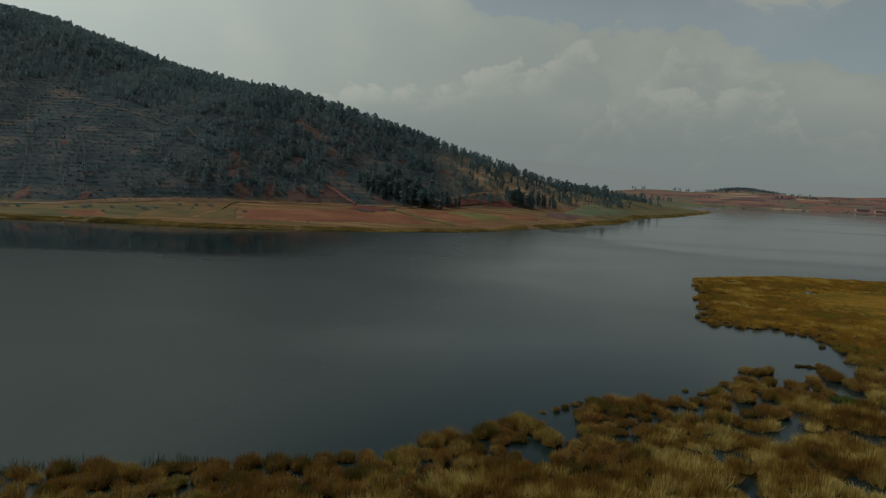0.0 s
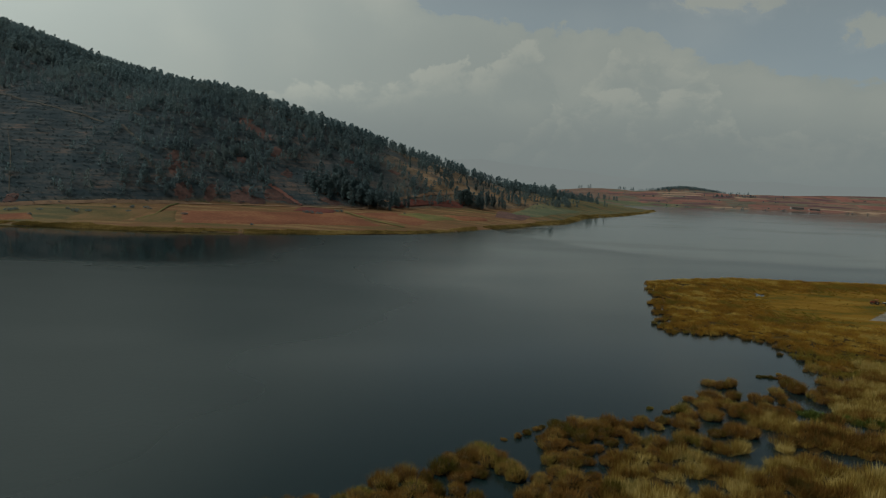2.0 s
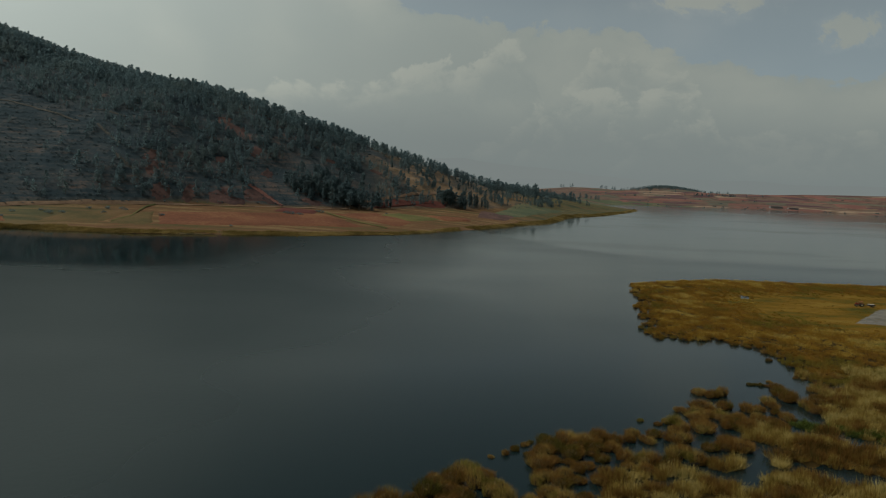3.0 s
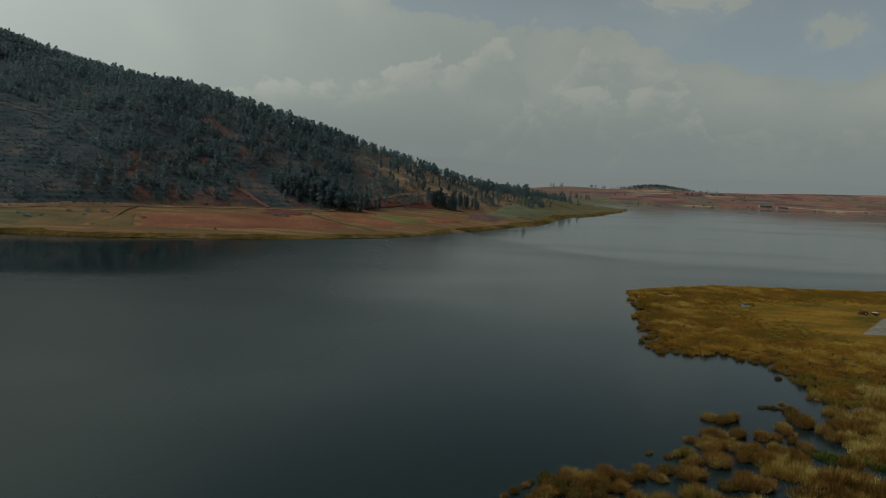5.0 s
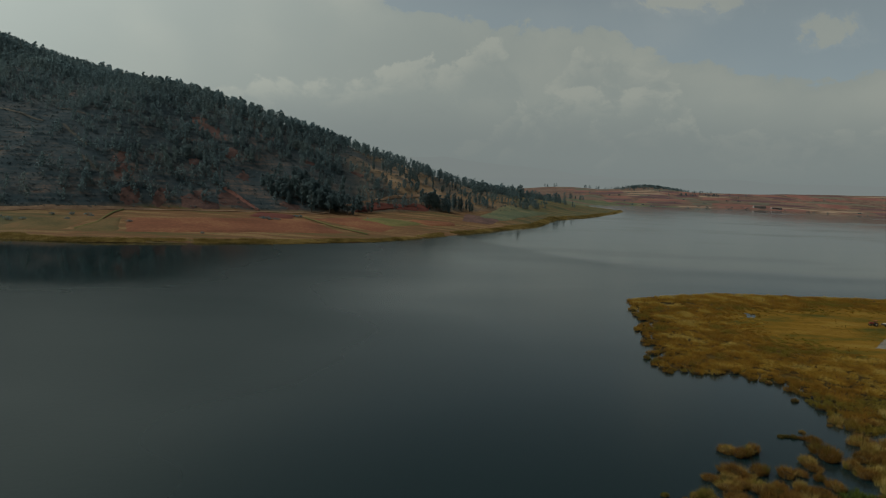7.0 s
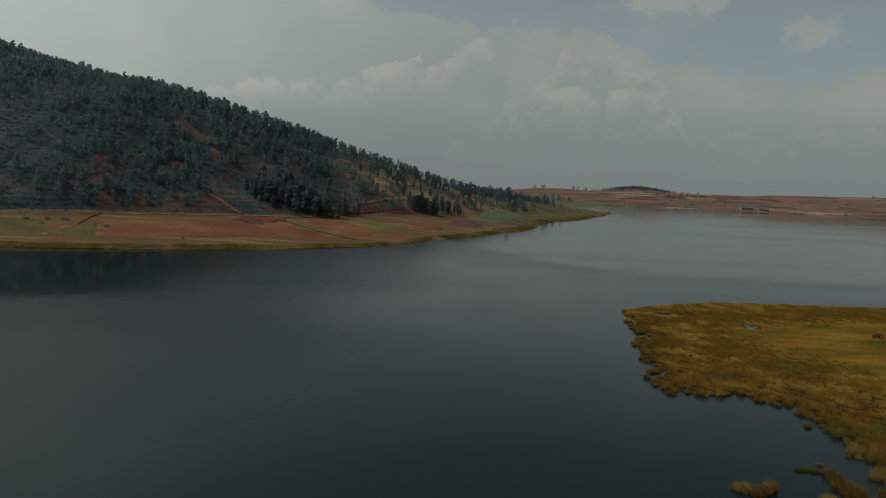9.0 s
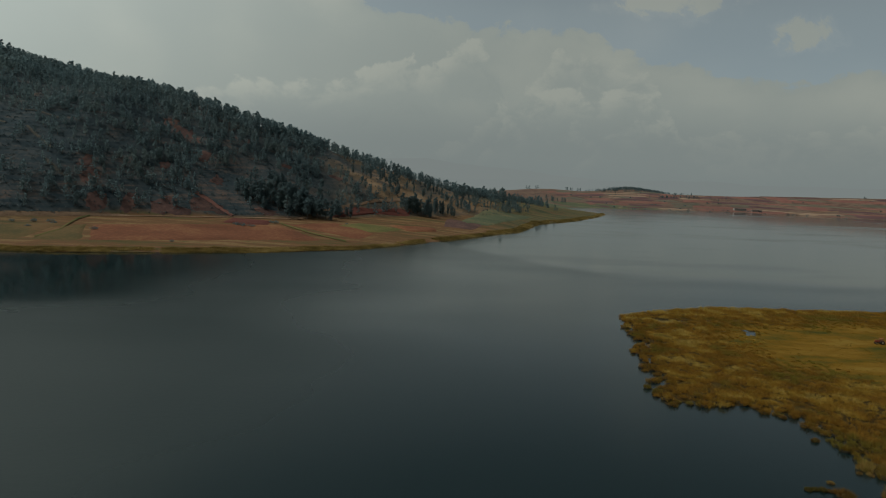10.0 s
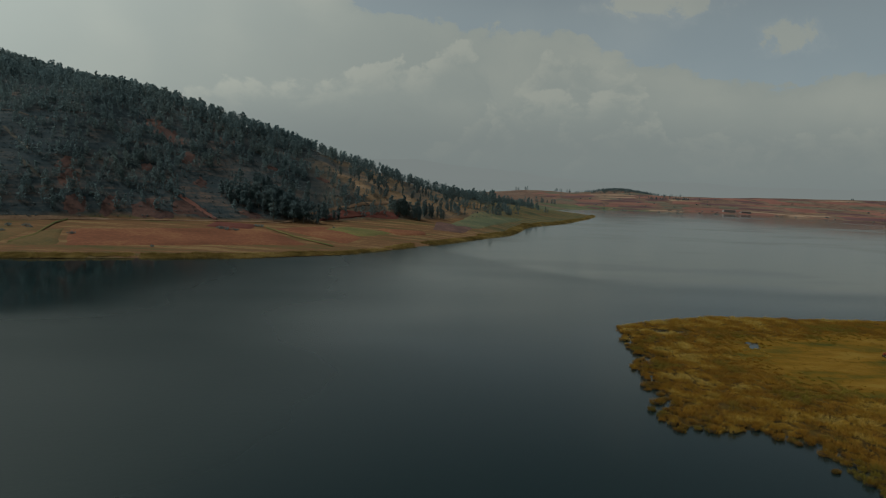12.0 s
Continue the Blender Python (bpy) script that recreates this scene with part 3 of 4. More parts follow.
def build_water():
    me = mesh_of("water", [(-5000, -5000, 0), (5000, -5000, 0), (5000, 5000, 0), (-5000, 5000, 0)], [(0, 1, 2, 3)], "water")
    return tagged(new("water", me), "dark calm lake with faint wind ripples", "lake", kind="structure")


build_water()


# ---- plants ----
def leaf_cloud(r, centres, radii, count, size, lay=0.0):
    """Small quads, spread through balls, loose or (lay) facing outwards; verts and faces."""
    which = r.integers(0, len(centres), count)
    way = r.normal(size=(count, 3))
    way /= np.linalg.norm(way, axis=1)[:, None]
    c = np.asarray(centres)[which] + way * (np.asarray(radii)[which] * r.random(count) ** 0.45)[:, None] * np.array((1, 1, 0.85))
    a, b = r.normal(size=(2, count, 3))
    a /= np.linalg.norm(a, axis=1)[:, None]
    a -= way * ((a * way).sum(1) * lay)[:, None]
    a /= np.linalg.norm(a, axis=1)[:, None]
    b -= way * ((b * way).sum(1) * lay)[:, None]
    b -= (a * b).sum(1)[:, None] * a
    b /= np.linalg.norm(b, axis=1)[:, None]
    s = size * r.uniform(0.6, 1.3, count)[:, None]
    a, b = a * s, b * s * 0.6
    v = np.stack([c - a, c + b * 0.8 - a * 0.1, c + a, c - b], 1).reshape(-1, 3)
    return v, np.arange(4 * count).reshape(-1, 4)


def tube(points, radii, sides=5):
    """A tapered tube of quads along points."""
    pts, v, f = [Vector(p) for p in points], [], []
    for k, (p, rad) in enumerate(zip(pts, radii)):
        d = (pts[min(k + 1, len(pts) - 1)] - pts[max(k - 1, 0)]).normalized()
        a = d.orthogonal().normalized()
        b = d.cross(a)
        for n in range(sides):
            q = 2 * math.pi * n / sides
            v.append(p + (a * math.cos(q) + b * math.sin(q)) * rad)
    for k in range(len(pts) - 1):
        for n in range(sides):
            m = (n + 1) % sides
            f.append((k * sides + n, k * sides + m, (k + 1) * sides + m, (k + 1) * sides + n))
    return np.array([tuple(q) for q in v]), np.array(f)


def joined(pieces):
    vs, fs, n = [], [], 0
    for v, f in pieces:
        vs.append(v)
        fs.append(np.asarray(f) + n)
        n += len(v)
    return np.concatenate(vs), np.concatenate(fs)


def tree_shape(seed, leaves, slim, leaf=0.05, sides=5, low=0.25, limbs=True):
    """A gum tree one unit tall: trunk with limbs, and a broken crown of leaf sprays."""
    r = np.random.default_rng(seed)
    top = np.array((r.normal(0, 0.03), r.normal(0, 0.03), 1))
    trunk = [tube([(0, 0, -0.06), tuple(top * 0.35), tuple(top * 0.7), tuple(top * 0.95)], [0.02, 0.015, 0.009, 0.003], sides)]
    centres, radii = [], []
    for k in range(10):
        h = low + (0.93 - low) * k / 9
        ang = 2.4 * k + r.uniform(-0.5, 0.5)
        out = slim * (1.0 - 0.9 * abs(h - 0.45)) * r.uniform(0.25, 0.9)
        c = top * h + np.array((math.cos(ang) * out, math.sin(ang) * out, 0.03))
        if limbs:
            trunk.append(tube([tuple(top * (h - 0.1)), tuple(c)], [0.006, 0.002], 3))
        centres.append(c)
        radii.append(slim * r.uniform(0.6, 0.95) * (1.0 if h < 0.7 else 0.60))
    return joined(trunk), leaf_cloud(r, centres, radii, leaves, leaf, 0.55)


def part(name, data, material, parent, label=""):
    ob = new(name, mesh_of(name, *data, material))
    ob.parent = parent
    return tagged(ob, label)


def scattered(shapes, places, turns, scales, pick):
    """Many copies of shapes (verts, faces) in one pair of arrays."""
    out_v, out_f, n = [], [], 0
    for k, (v, f) in enumerate(shapes):
        sel = np.nonzero(pick == k)[0]
        if not len(sel):
            continue
        c, s = np.cos(turns[sel])[:, None], np.sin(turns[sel])[:, None]
        sc = scales[sel][:, None]
        x = (v[None, :, 0] * c - v[None, :, 1] * s) * sc + places[sel, 0:1]
        y = (v[None, :, 0] * s + v[None, :, 1] * c) * sc + places[sel, 1:2]
        z = v[None, :, 2] * sc + places[sel, 2:3]
        out_v.append(np.stack([x, y, z], 2).reshape(-1, 3))
        out_f.append((f[None] + (np.arange(len(sel)) * len(v))[:, None, None] + n).reshape(-1, f.shape[1]))
        n += len(sel) * len(v)
    return np.concatenate(out_v), np.concatenate(out_f)


def spread(shapes, x, y, scales, seed, sink=0.0):
    """The shapes set down on the ground at x, y."""
    r = np.random.default_rng(seed)
    p = np.stack([x, y, np.maximum(ground_z(x, y), -0.1) - sink], 1)
    return scattered(shapes, p, r.uniform(0, 6.28, len(x)), scales, r.integers(0, len(shapes), len(x)))


def face_fraction(x, y):
    yf, yr = np.interp(x, SECTION_X, FOOT_Y), np.interp(x, RIDGE_X, RIDGE_Y)
    return (y - yf) / np.maximum(yr - yf, 5)


# ---- fields, tracks and bare earth ----
def drape(name, corners, material, label, category, cells=10, lift=0.45, ragged=1.5):
    """A patch with four corners, laid on the ground."""
    a, b, c, d = [np.array(q, float) for q in corners]
    u, v = [q.ravel() for q in np.meshgrid(np.linspace(0, 1, cells + 1), np.linspace(0, 1, cells + 1), indexing="ij")]
    p = (a[None] * ((1 - u) * (1 - v))[:, None] + b[None] * (u * (1 - v))[:, None] + c[None] * (u * v)[:, None] + d[None] * ((1 - u) * v)[:, None])
    p = p + np.stack([lattice_noise(p[:, 0], p[:, 1], 9, 81) - 0.5, lattice_noise(p[:, 0], p[:, 1], 9, 82) - 0.5], 1) * ragged
    edge = (u == 0) | (v == 0) | (u == 1) | (v == 1)
    z = ground_z(p[:, 0], p[:, 1]) + np.where(edge, -0.1, lift)
    me = mesh_of(name, np.c_[p, z], grid_faces(cells + 1, cells + 1), material, True)
    return tagged(new(name, me), label, category, kind="structure")


def ribbon(name, points, width, material, label, category, lift=0.9):
    """A track of a given width along points, laid on the ground."""
    pts = np.array(points, float)
    d = np.r_[0, np.cumsum(np.hypot(*np.diff(pts, axis=0).T))]
    t = np.linspace(0, d[-1], max(int(d[-1] / 4), 4))
    x, y = np.interp(t, d, pts[:, 0]), np.interp(t, d, pts[:, 1])
    dx, dy = np.gradient(x), np.gradient(y)
    n = np.hypot(dx, dy)
    w = width * (0.8 + 0.4 * lattice_noise(t, t * 0, 12, 83))
    rows = []
    for k in (-0.5, 0, 0.5):
        px, py = x - dy / n * w * k, y + dx / n * w * k
        rows.append(np.stack([px, py, ground_z(px, py) + (lift if k == 0 else lift * 0.5)], 1))
    v = np.stack(rows, 1).reshape(-1, 3)
    return tagged(new(name, mesh_of(name, v, grid_faces(len(t), 3), material, True)), label, category, kind="structure")


def blot(name, x, y, rx, ry, seed, material, label, category):
    """An uneven patch of bare earth on the slope."""
    rings, spokes = 4, 18
    v = [(x, y)]
    r = np.random.default_rng(seed)
    edge = 0.65 + 0.5 * r.random(spokes)
    for k in range(1, rings + 1):
        for n in range(spokes):
            a = 2 * math.pi * n / spokes
            v.append((x + math.cos(a) * rx * edge[n] * k / rings, y + math.sin(a) * ry * edge[n] * k / rings))
    v = np.array(v)
    z = ground_z(v[:, 0], v[:, 1]) + np.r_[[0.4] * (1 + spokes * (rings - 1)), [-0.2] * spokes]
    f = [(0, 1 + n, 1 + (n + 1) % spokes, 1 + (n + 1) % spokes) for n in range(spokes)]
    tri = np.array([q[:3] for q in f])
    quads = [(1 + k * spokes + n, 1 + (k + 1) * spokes + n, 1 + (k + 1) * spokes + (n + 1) % spokes, 1 + k * spokes + (n + 1) % spokes) for k in range(rings - 1) for n in range(spokes)]
    tris = np.concatenate([tri] + [np.array([(a, b, c), (a, c, d)]) for a, b, c, d in quads])
    return tagged(new(name, mesh_of(name, np.c_[v, z], tris, material, True)), label, category, kind="structure")


SCARS = (
    (-105, 521, 10, 8), (-126, 511, 11, 10), (-117, 509, 9, 6), (-146, 505, 6, 12), (-163, 494, 8, 12), (-173, 513, 6, 13), (-180, 524, 5, 9), (-140, 609, 10, 11), (-130, 601, 9, 7), (-151, 619, 7, 8),
    (-116, 580, 5, 11), (-102, 556, 5, 9), (-138, 555, 4, 9), (-292, 441, 6, 8), (-252, 444, 4, 7), (-95, 521, 8, 5), (-64, 535, 9, 5), (-330, 427, 26, 3), (-98, 640, 8, 6), (-60, 620, 7, 5), (-20, 640, 8, 5), (-300, 505, 4, 3))


def clear_of_scars(x, y, room=1.0):
    ok = np.ones(len(x), bool)
    for cx, cy, rx, ry in SCARS:
        # also the strip below, over which a tree would stand before the bare earth
        ok &= ((x - cx) / (rx * room)) ** 2 + ((y - cy + ry * 0.35) / (ry * room * 1.2)) ** 2 > 1
    return ok


def build_fields():
    red, dark = "ploughed red earth field above the lakeshore", "ploughed dark maroon field below the wooded slope"
    drape("field_1", ((-135, 404), (-17, 446), (-50, 500), (-151, 452)), "ploughed_red", red, "field", 14)
    drape("field_2", ((-162, 402), (-137, 404), (-153, 453), (-160, 440)), "crop_olive", "olive stubble field beside a grassy bank", "field")
    drape("field_3", ((-200, 396), (-165, 404), (-164, 452), (-196, 436)), "crop_olive", "olive and reddish stubble field by the lake", "field")
    drape("field_4", ((-86, 490), (-58, 490), (-57, 512), (-84, 511)), "ploughed_dark", dark, "field", 10, 0.8)
    drape("field_5", ((-24, 552), (10, 588), (34, 616), (-6, 588)), "ploughed_dark", dark, "field", 12, 0.8)
    drape("field_6", ((10, 588), (42, 612), (44, 626), (30, 622)), "ploughed_dark", dark, "field", 8)
    drape("field_7", ((-46, 504), (2, 462), (12, 494), (-16, 534)), "ploughed_red", red, "field", 12)
    drape("field_8", ((-16, 516), (12, 498), (34, 530), (0, 540)), "crop_green", "green crop strip on the gentle shore slope", "field", 10, 0.8)
    drape("field_9", ((22, 546), (36, 522), (58, 540), (58, 556)), "ploughed_red", red, "field", 10, 0.8)
    drape("field_10", ((-248, 404), (-228, 390), (-212, 396), (-224, 416)), "ploughed_red", red, "field", 8)
    drape("field_11", ((76, 600), (112, 622), (196, 800), (136, 760)), "pasture", "grey-green pasture on the flat spit", "pasture", 14)
    drape("field_12", ((66, 575), (92, 580), (108, 626), (76, 640)), "red_earth", "bare reddish earth beside the pasture", "field", 8)
    drape("field_13", ((120, 745), (165, 830), (150, 850), (105, 770)), "dry_grass", "dry straw-coloured grass below the trees", "field", 8)
    drape("field_14", ((330, 1190), (410, 1290), (330, 1420), (180, 1300)), "pasture", "dark grey-green plain behind the spit", "pasture", 14, 0.5, 8)
    drape("field_15", ((420, 1300), (640, 1392), (600, 1480), (360, 1430)), "pasture", "dark grey-green plain at the far shore", "pasture", 14, 0.5, 8)
    drape("field_16", ((126, 186), (146, 176), (178, 204), (152, 212)), "grey_plough", "freshly turned grey earth in the wet meadow", "field", 14, 0.08, 1.0)
    r = np.random.default_rng(17)
    kinds = (("far_red", "red ploughed field on the far slope, paled with haze"), ("far_maroon", "maroon field on the far slope, greyed with haze"), ("far_straw", "pale dry field on the far slope"), ("far_olive", "olive field on the far slope, greyed with haze"))
    n = 17
    for row in range(8):
        x0 = 480.0 + r.uniform(-30, 10)
        while x0 < 1700 and n < 190:
            w, d, skew = r.choice((34, 52, 76, 110)) * r.uniform(0.8, 1.2), r.uniform(34, 58), r.uniform(-24, 24)
            lie = 40 + row * 58
            y0 = np.interp(x0, FAR_X, FAR_Y) + lie + r.uniform(-9, 9)
            y1 = np.interp(x0 + w, FAR_X, FAR_Y) + lie + r.uniform(-9, 9)
            k = r.choice(4, p=(0.38, 0.34, 0.16, 0.12))
            if k == 2:
                d *= 0.45
            if r.random() < 0.88:
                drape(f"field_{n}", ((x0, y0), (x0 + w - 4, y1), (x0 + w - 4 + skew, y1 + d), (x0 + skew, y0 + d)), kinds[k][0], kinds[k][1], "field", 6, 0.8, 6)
                n += 1
            x0 += w
    ribbon("road_1", ((-420, 428), (-298, 427), (-264, 432), (-234, 445), (-201, 457.5), (-167, 478), (-140, 493), (-94, 509.5), (-61, 526), (-43, 533)), 3.4, "track_earth", "pale earth road along the foot of the hill", "road", 0.6)
    ribbon("road_2", ((-43, 533), (-26, 564), (-6, 590), (21, 626), (36, 644), (48, 668)), 3.5, "track_earth", "pale earth track climbing past the dark field", "road")
    ribbon("road_3", ((-50, 503), (-30, 474.5), (-6, 449)), 1.8, "crop_green", "green grassy bank between two fields", "bank")
    ribbon("road_4", ((-161, 407), (-158, 428), (-163, 466), (-161.5, 480)), 1.6, "crop_green", "green grassy bank between two fields", "bank")
    ribbon("road_5", ((480, 1640), (560, 1610), (640, 1560)), 7, "track_earth", "pale track crossing the far red slope", "road", 0.9)
    ribbon("road_6", ((900, 1440), (1000, 1440), (1090, 1400), (1200, 1340)), 9, "track_earth", "pale track along the far shore", "road", 0.9)
    # the spur's lit crest edge, painted on as a pale ribbon
    ribbon("road_7", ((-378, 606), (-310, 580), (-245, 558)), 2.0, "path_and_lit_crest", "pale lit crest of the spur, painted on the dark slope", "path")
    ribbon("road_8", ((-296, 445), (-330, 505), (-376, 578)), 0.8, "path_and_lit_crest", "narrow bare path straight up the slope", "path", 0.3)
    ribbon("road_9", ((-256, 449), (-278, 490), (-303, 530)), 0.8, "path_and_lit_crest", "narrow bare path straight up the slope", "path", 0.3)
    ribbon("road_11", ((-111, 531), (-101, 527), (-93, 522), (-84, 518)), 3.2, "far_red", "pale reddish track slanting down the slope", "path")
    ribbon("road_12", ((-246, 582), (-231, 576), (-216, 571)), 1.6, "path_and_lit_crest", "thin bare path across the wooded slope", "path")
    ribbon("road_13", ((-229, 553), (-216, 541), (-203, 529)), 2.2, "path_and_lit_crest", "bare stony strip slanting down the slope", "path")
    ribbon("road_10", ((-201, 514), (-192, 508), (-182, 504)), 2.4, "path_and_lit_crest", "short bare path on the dark slope", "path")
    for k, (x, y, rx, ry) in enumerate(SCARS):
        blot(f"bare_earth_{k + 1}", x, y, rx, ry, 300 + k, "red_earth", "eroded red earth scar on the dark slope", "bare earth")


build_fields()


def build_backdrop():
    """Two far mountain ridges, grey with distance: the haze is a painted glow."""
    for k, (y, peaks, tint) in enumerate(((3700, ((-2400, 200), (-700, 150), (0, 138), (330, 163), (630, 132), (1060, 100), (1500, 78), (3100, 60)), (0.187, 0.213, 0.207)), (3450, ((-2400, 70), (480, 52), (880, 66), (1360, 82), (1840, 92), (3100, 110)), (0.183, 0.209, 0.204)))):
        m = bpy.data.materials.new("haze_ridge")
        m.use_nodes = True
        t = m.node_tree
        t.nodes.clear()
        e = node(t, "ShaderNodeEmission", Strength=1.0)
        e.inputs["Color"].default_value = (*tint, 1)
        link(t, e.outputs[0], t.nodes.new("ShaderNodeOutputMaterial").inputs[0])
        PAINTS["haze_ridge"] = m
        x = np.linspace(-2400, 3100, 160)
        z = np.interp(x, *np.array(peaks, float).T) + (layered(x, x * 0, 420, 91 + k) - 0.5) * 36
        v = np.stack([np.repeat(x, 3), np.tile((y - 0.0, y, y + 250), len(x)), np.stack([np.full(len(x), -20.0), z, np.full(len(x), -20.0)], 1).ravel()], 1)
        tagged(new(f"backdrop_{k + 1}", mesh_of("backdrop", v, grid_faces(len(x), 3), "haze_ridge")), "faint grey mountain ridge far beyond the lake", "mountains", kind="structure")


build_backdrop()


# ---- trees ----
def gum_tree(k):
    ob = new("gum_tree")
    trunk, crown = tree_shape(160 + k, 520, (0.17, 0.22, 0.13, 0.20, 0.15)[k], 0.046, 6, (0.2, 0.25, 0.12, 0.35, 0.15)[k])
    part("trunk", trunk, "bark", ob)
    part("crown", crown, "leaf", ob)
    return tagged(ob, "tall dark green gum tree with a ragged crown", "tree", "gum trees at the hill's foot")


def plant_trees():
    r = np.random.default_rng(23)
    spots = []
    for cx, cy, sx, sy, count, lo, hi in ((-40, 548, 17, 9, 34, 11, 16), (-14, 566, 7, 6, 8, 8, 12), (50, 624, 12, 9, 24, 10, 15), (72, 652, 10, 9, 12, 8, 13), (112, 790, 16, 30, 10, 7, 10), (95, 715, 14, 16, 8, 6, 9), (20, 690, 30, 26, 24, 6, 10), (62, 750, 22, 24, 26, 6, 10), (-70, 545, 14, 7, 22, 9, 13), (-55, 570, 26, 12, 26, 8, 12)):
        for _ in range(count):
            spots.append((cx + r.normal(0, sx * 0.6), cy + r.normal(0, sy * 0.6), r.uniform(lo, hi)))
    spots += [(27, 668, 11), (-4, 610, 9), (5, 640, 8), (-30, 600, 9), (166, 838, 14), (60, 690, 8), (84, 676, 9), (145, 800, 8)]
    # single trees that stand clear on the skyline
    for x in np.linspace(-600, 40, 58):
        x = x + r.uniform(-5, 5)
        spots.append((x, np.interp(x, RIDGE_X, RIDGE_Y) + r.uniform(-8, 4), r.uniform(9, 14) if x < -70 else r.uniform(6, 9)))
    kinds = [gum_tree(k) for k in range(5)]
    used = set()
    for x, y, tall in spots:
        k = int(r.integers(0, 5))
        m = Matrix.LocRotScale((x, y, float(ground_z(x, y)) - 0.1), Euler((0, 0, r.uniform(0, 6.28))), None)
        ob = kinds[k] if k not in used else copy_thing(kinds[k], m)
        used.add(k)
        ob.matrix_basis = m @ Matrix.Diagonal((tall, tall, tall, 1))


plant_trees()


def build_forest():
    r = np.random.default_rng(11)
    n = 52000
    x, y = r.uniform(-660, 260, n), r.uniform(430, 1060, n)
    f = face_fraction(x, y)
    clump = layered(x, y, 45, 71)
    dense = np.where(f > 0.42, 0.95, 0.07 + 1.0 * ease(x, -250, -150)) * np.where((f < 0.5) & (x > -180), ease(clump, 0.36, 0.58), ease(clump, 0.25, 0.48))
    dense = np.where(f > 0.68, 0.95, dense)
    dense = np.where(x > -35, 0.42 * ease(clump, 0.42, 0.60), dense)
    dense = np.where((f > 0.9) & (x > -35), 0.6, dense)
    open_spur = (np.abs(y - np.interp(x, (-400, -245), (612, 556))) < 16) & (x < -235) & (x > -400)
    keep = (f > 0.03) & (f < 1.05) & ~open_spur & (r.random(n) < dense * 0.52) & clear_of_scars(x, y, 0.55)
    x, y, f = x[keep], y[keep], f[keep]
    shapes = [tree_shape(100 + k, 68, (0.21, 0.27, 0.17, 0.30)[k], 0.088, 3, 0.22, False) for k in range(4)]
    scales = r.uniform(4.5, 10.5, len(x)) * np.where(f > 0.7, 1.1, np.where(x < -230, 0.7, 0.85))
    crowns, trunks = [spread([s[k] for s in shapes], x, y, scales, 12, 0.2) for k in (1, 0)]
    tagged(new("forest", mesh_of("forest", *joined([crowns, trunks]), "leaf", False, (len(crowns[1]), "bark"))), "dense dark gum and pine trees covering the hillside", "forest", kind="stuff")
    # far groves
    x, y, s = [], [], []
    for cx, cy, sx, sy, count, lo, hi in ((755, 1690, 16, 10, 16, 5, 8), (825, 1690, 26, 12, 24, 5, 8), (705, 1935, 18, 10, 22, 6, 9), (780, 1960, 52, 45, 420, 5, 8), (470, 1930, 14, 10, 4, 10, 14), (590, 1900, 18, 10, 9, 7, 10), (1500, 1950, 3, 3, 2, 12, 16), (120, 930, 14, 16, 80, 10, 15), (160, 965, 16, 14, 110, 11, 16), (205, 1010, 18, 16, 100, 11, 16), (240, 1050, 14, 12, 40, 10, 15), (300, 1110, 12, 10, 10, 7, 10), (390, 1420, 20, 10, 10, 8, 12)):
        x += list(cx + r.normal(0, sx, count))
        y += list(cy + r.normal(0, sy, count))
        s += list(r.uniform(lo, hi, count))
    x, y, s = np.array(x), np.array(y), np.array(s)
    ok = ground_z(x, y) > 0.5
    x, y, s = x[ok], y[ok], s[ok]
    crowns, trunks = [spread([q[k] for q in shapes], x, y, s, 13, 0.2) for k in (1, 0)]
    tagged(new("far_grove", mesh_of("far_grove", *joined([crowns, trunks]), "leaf", False, (len(crowns[1]), "bark"))), "small dark groves on the far shore and skyline", "trees", kind="stuff")
    n = 260
    x = r.uniform(480, 1600, n)
    y = np.interp(x, FAR_X, FAR_Y) + r.choice((12, 46, 124, 202, 280, 358), n) + r.normal(0, 4, n)
    keep = layered(x, y, 60, 77) > 0.5
    hedge = [leaf_cloud(np.random.default_rng(150 + k), [(0, 0, 0.4), (0.7, 0.2, 0.35), (-0.6, 0.1, 0.4)], [0.5, 0.45, 0.45], 24, 0.25) for k in range(2)]
    tagged(new("far_hedges", mesh_of("far_hedges", *spread(hedge, x[keep], y[keep], r.uniform(2.0, 4.5, keep.sum()), 15), "leaf")), "dark hedge bushes between the far fields", "hedge", kind="stuff")
    # scrub in rows along the contours
    n = 100000
    x, y = r.uniform(-560, 200, n), r.uniform(425, 900, n)
    f, z = face_fraction(x, y), ground_z(x, y)
    keep = (f > 0.01) & (f < 0.85) & ((z / 3.0 + layered(x, y, 30, 75) * 0.6) % 1 < np.where(x < -170, 0.5, 0.3)) & (r.random(n) < np.where(x > -30, 0.3, 0.85))
    x, y = x[keep], y[keep]
    bush = [leaf_cloud(np.random.default_rng(140 + k), [(0, 0, 0.3), (0.4, 0.2, 0.25), (-0.3, 0.3, 0.3)], [0.5, 0.4, 0.45], 8, 0.30) for k in range(3)]
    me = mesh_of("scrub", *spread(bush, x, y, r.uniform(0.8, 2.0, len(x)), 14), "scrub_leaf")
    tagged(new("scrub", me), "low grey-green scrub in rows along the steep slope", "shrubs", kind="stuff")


build_forest()


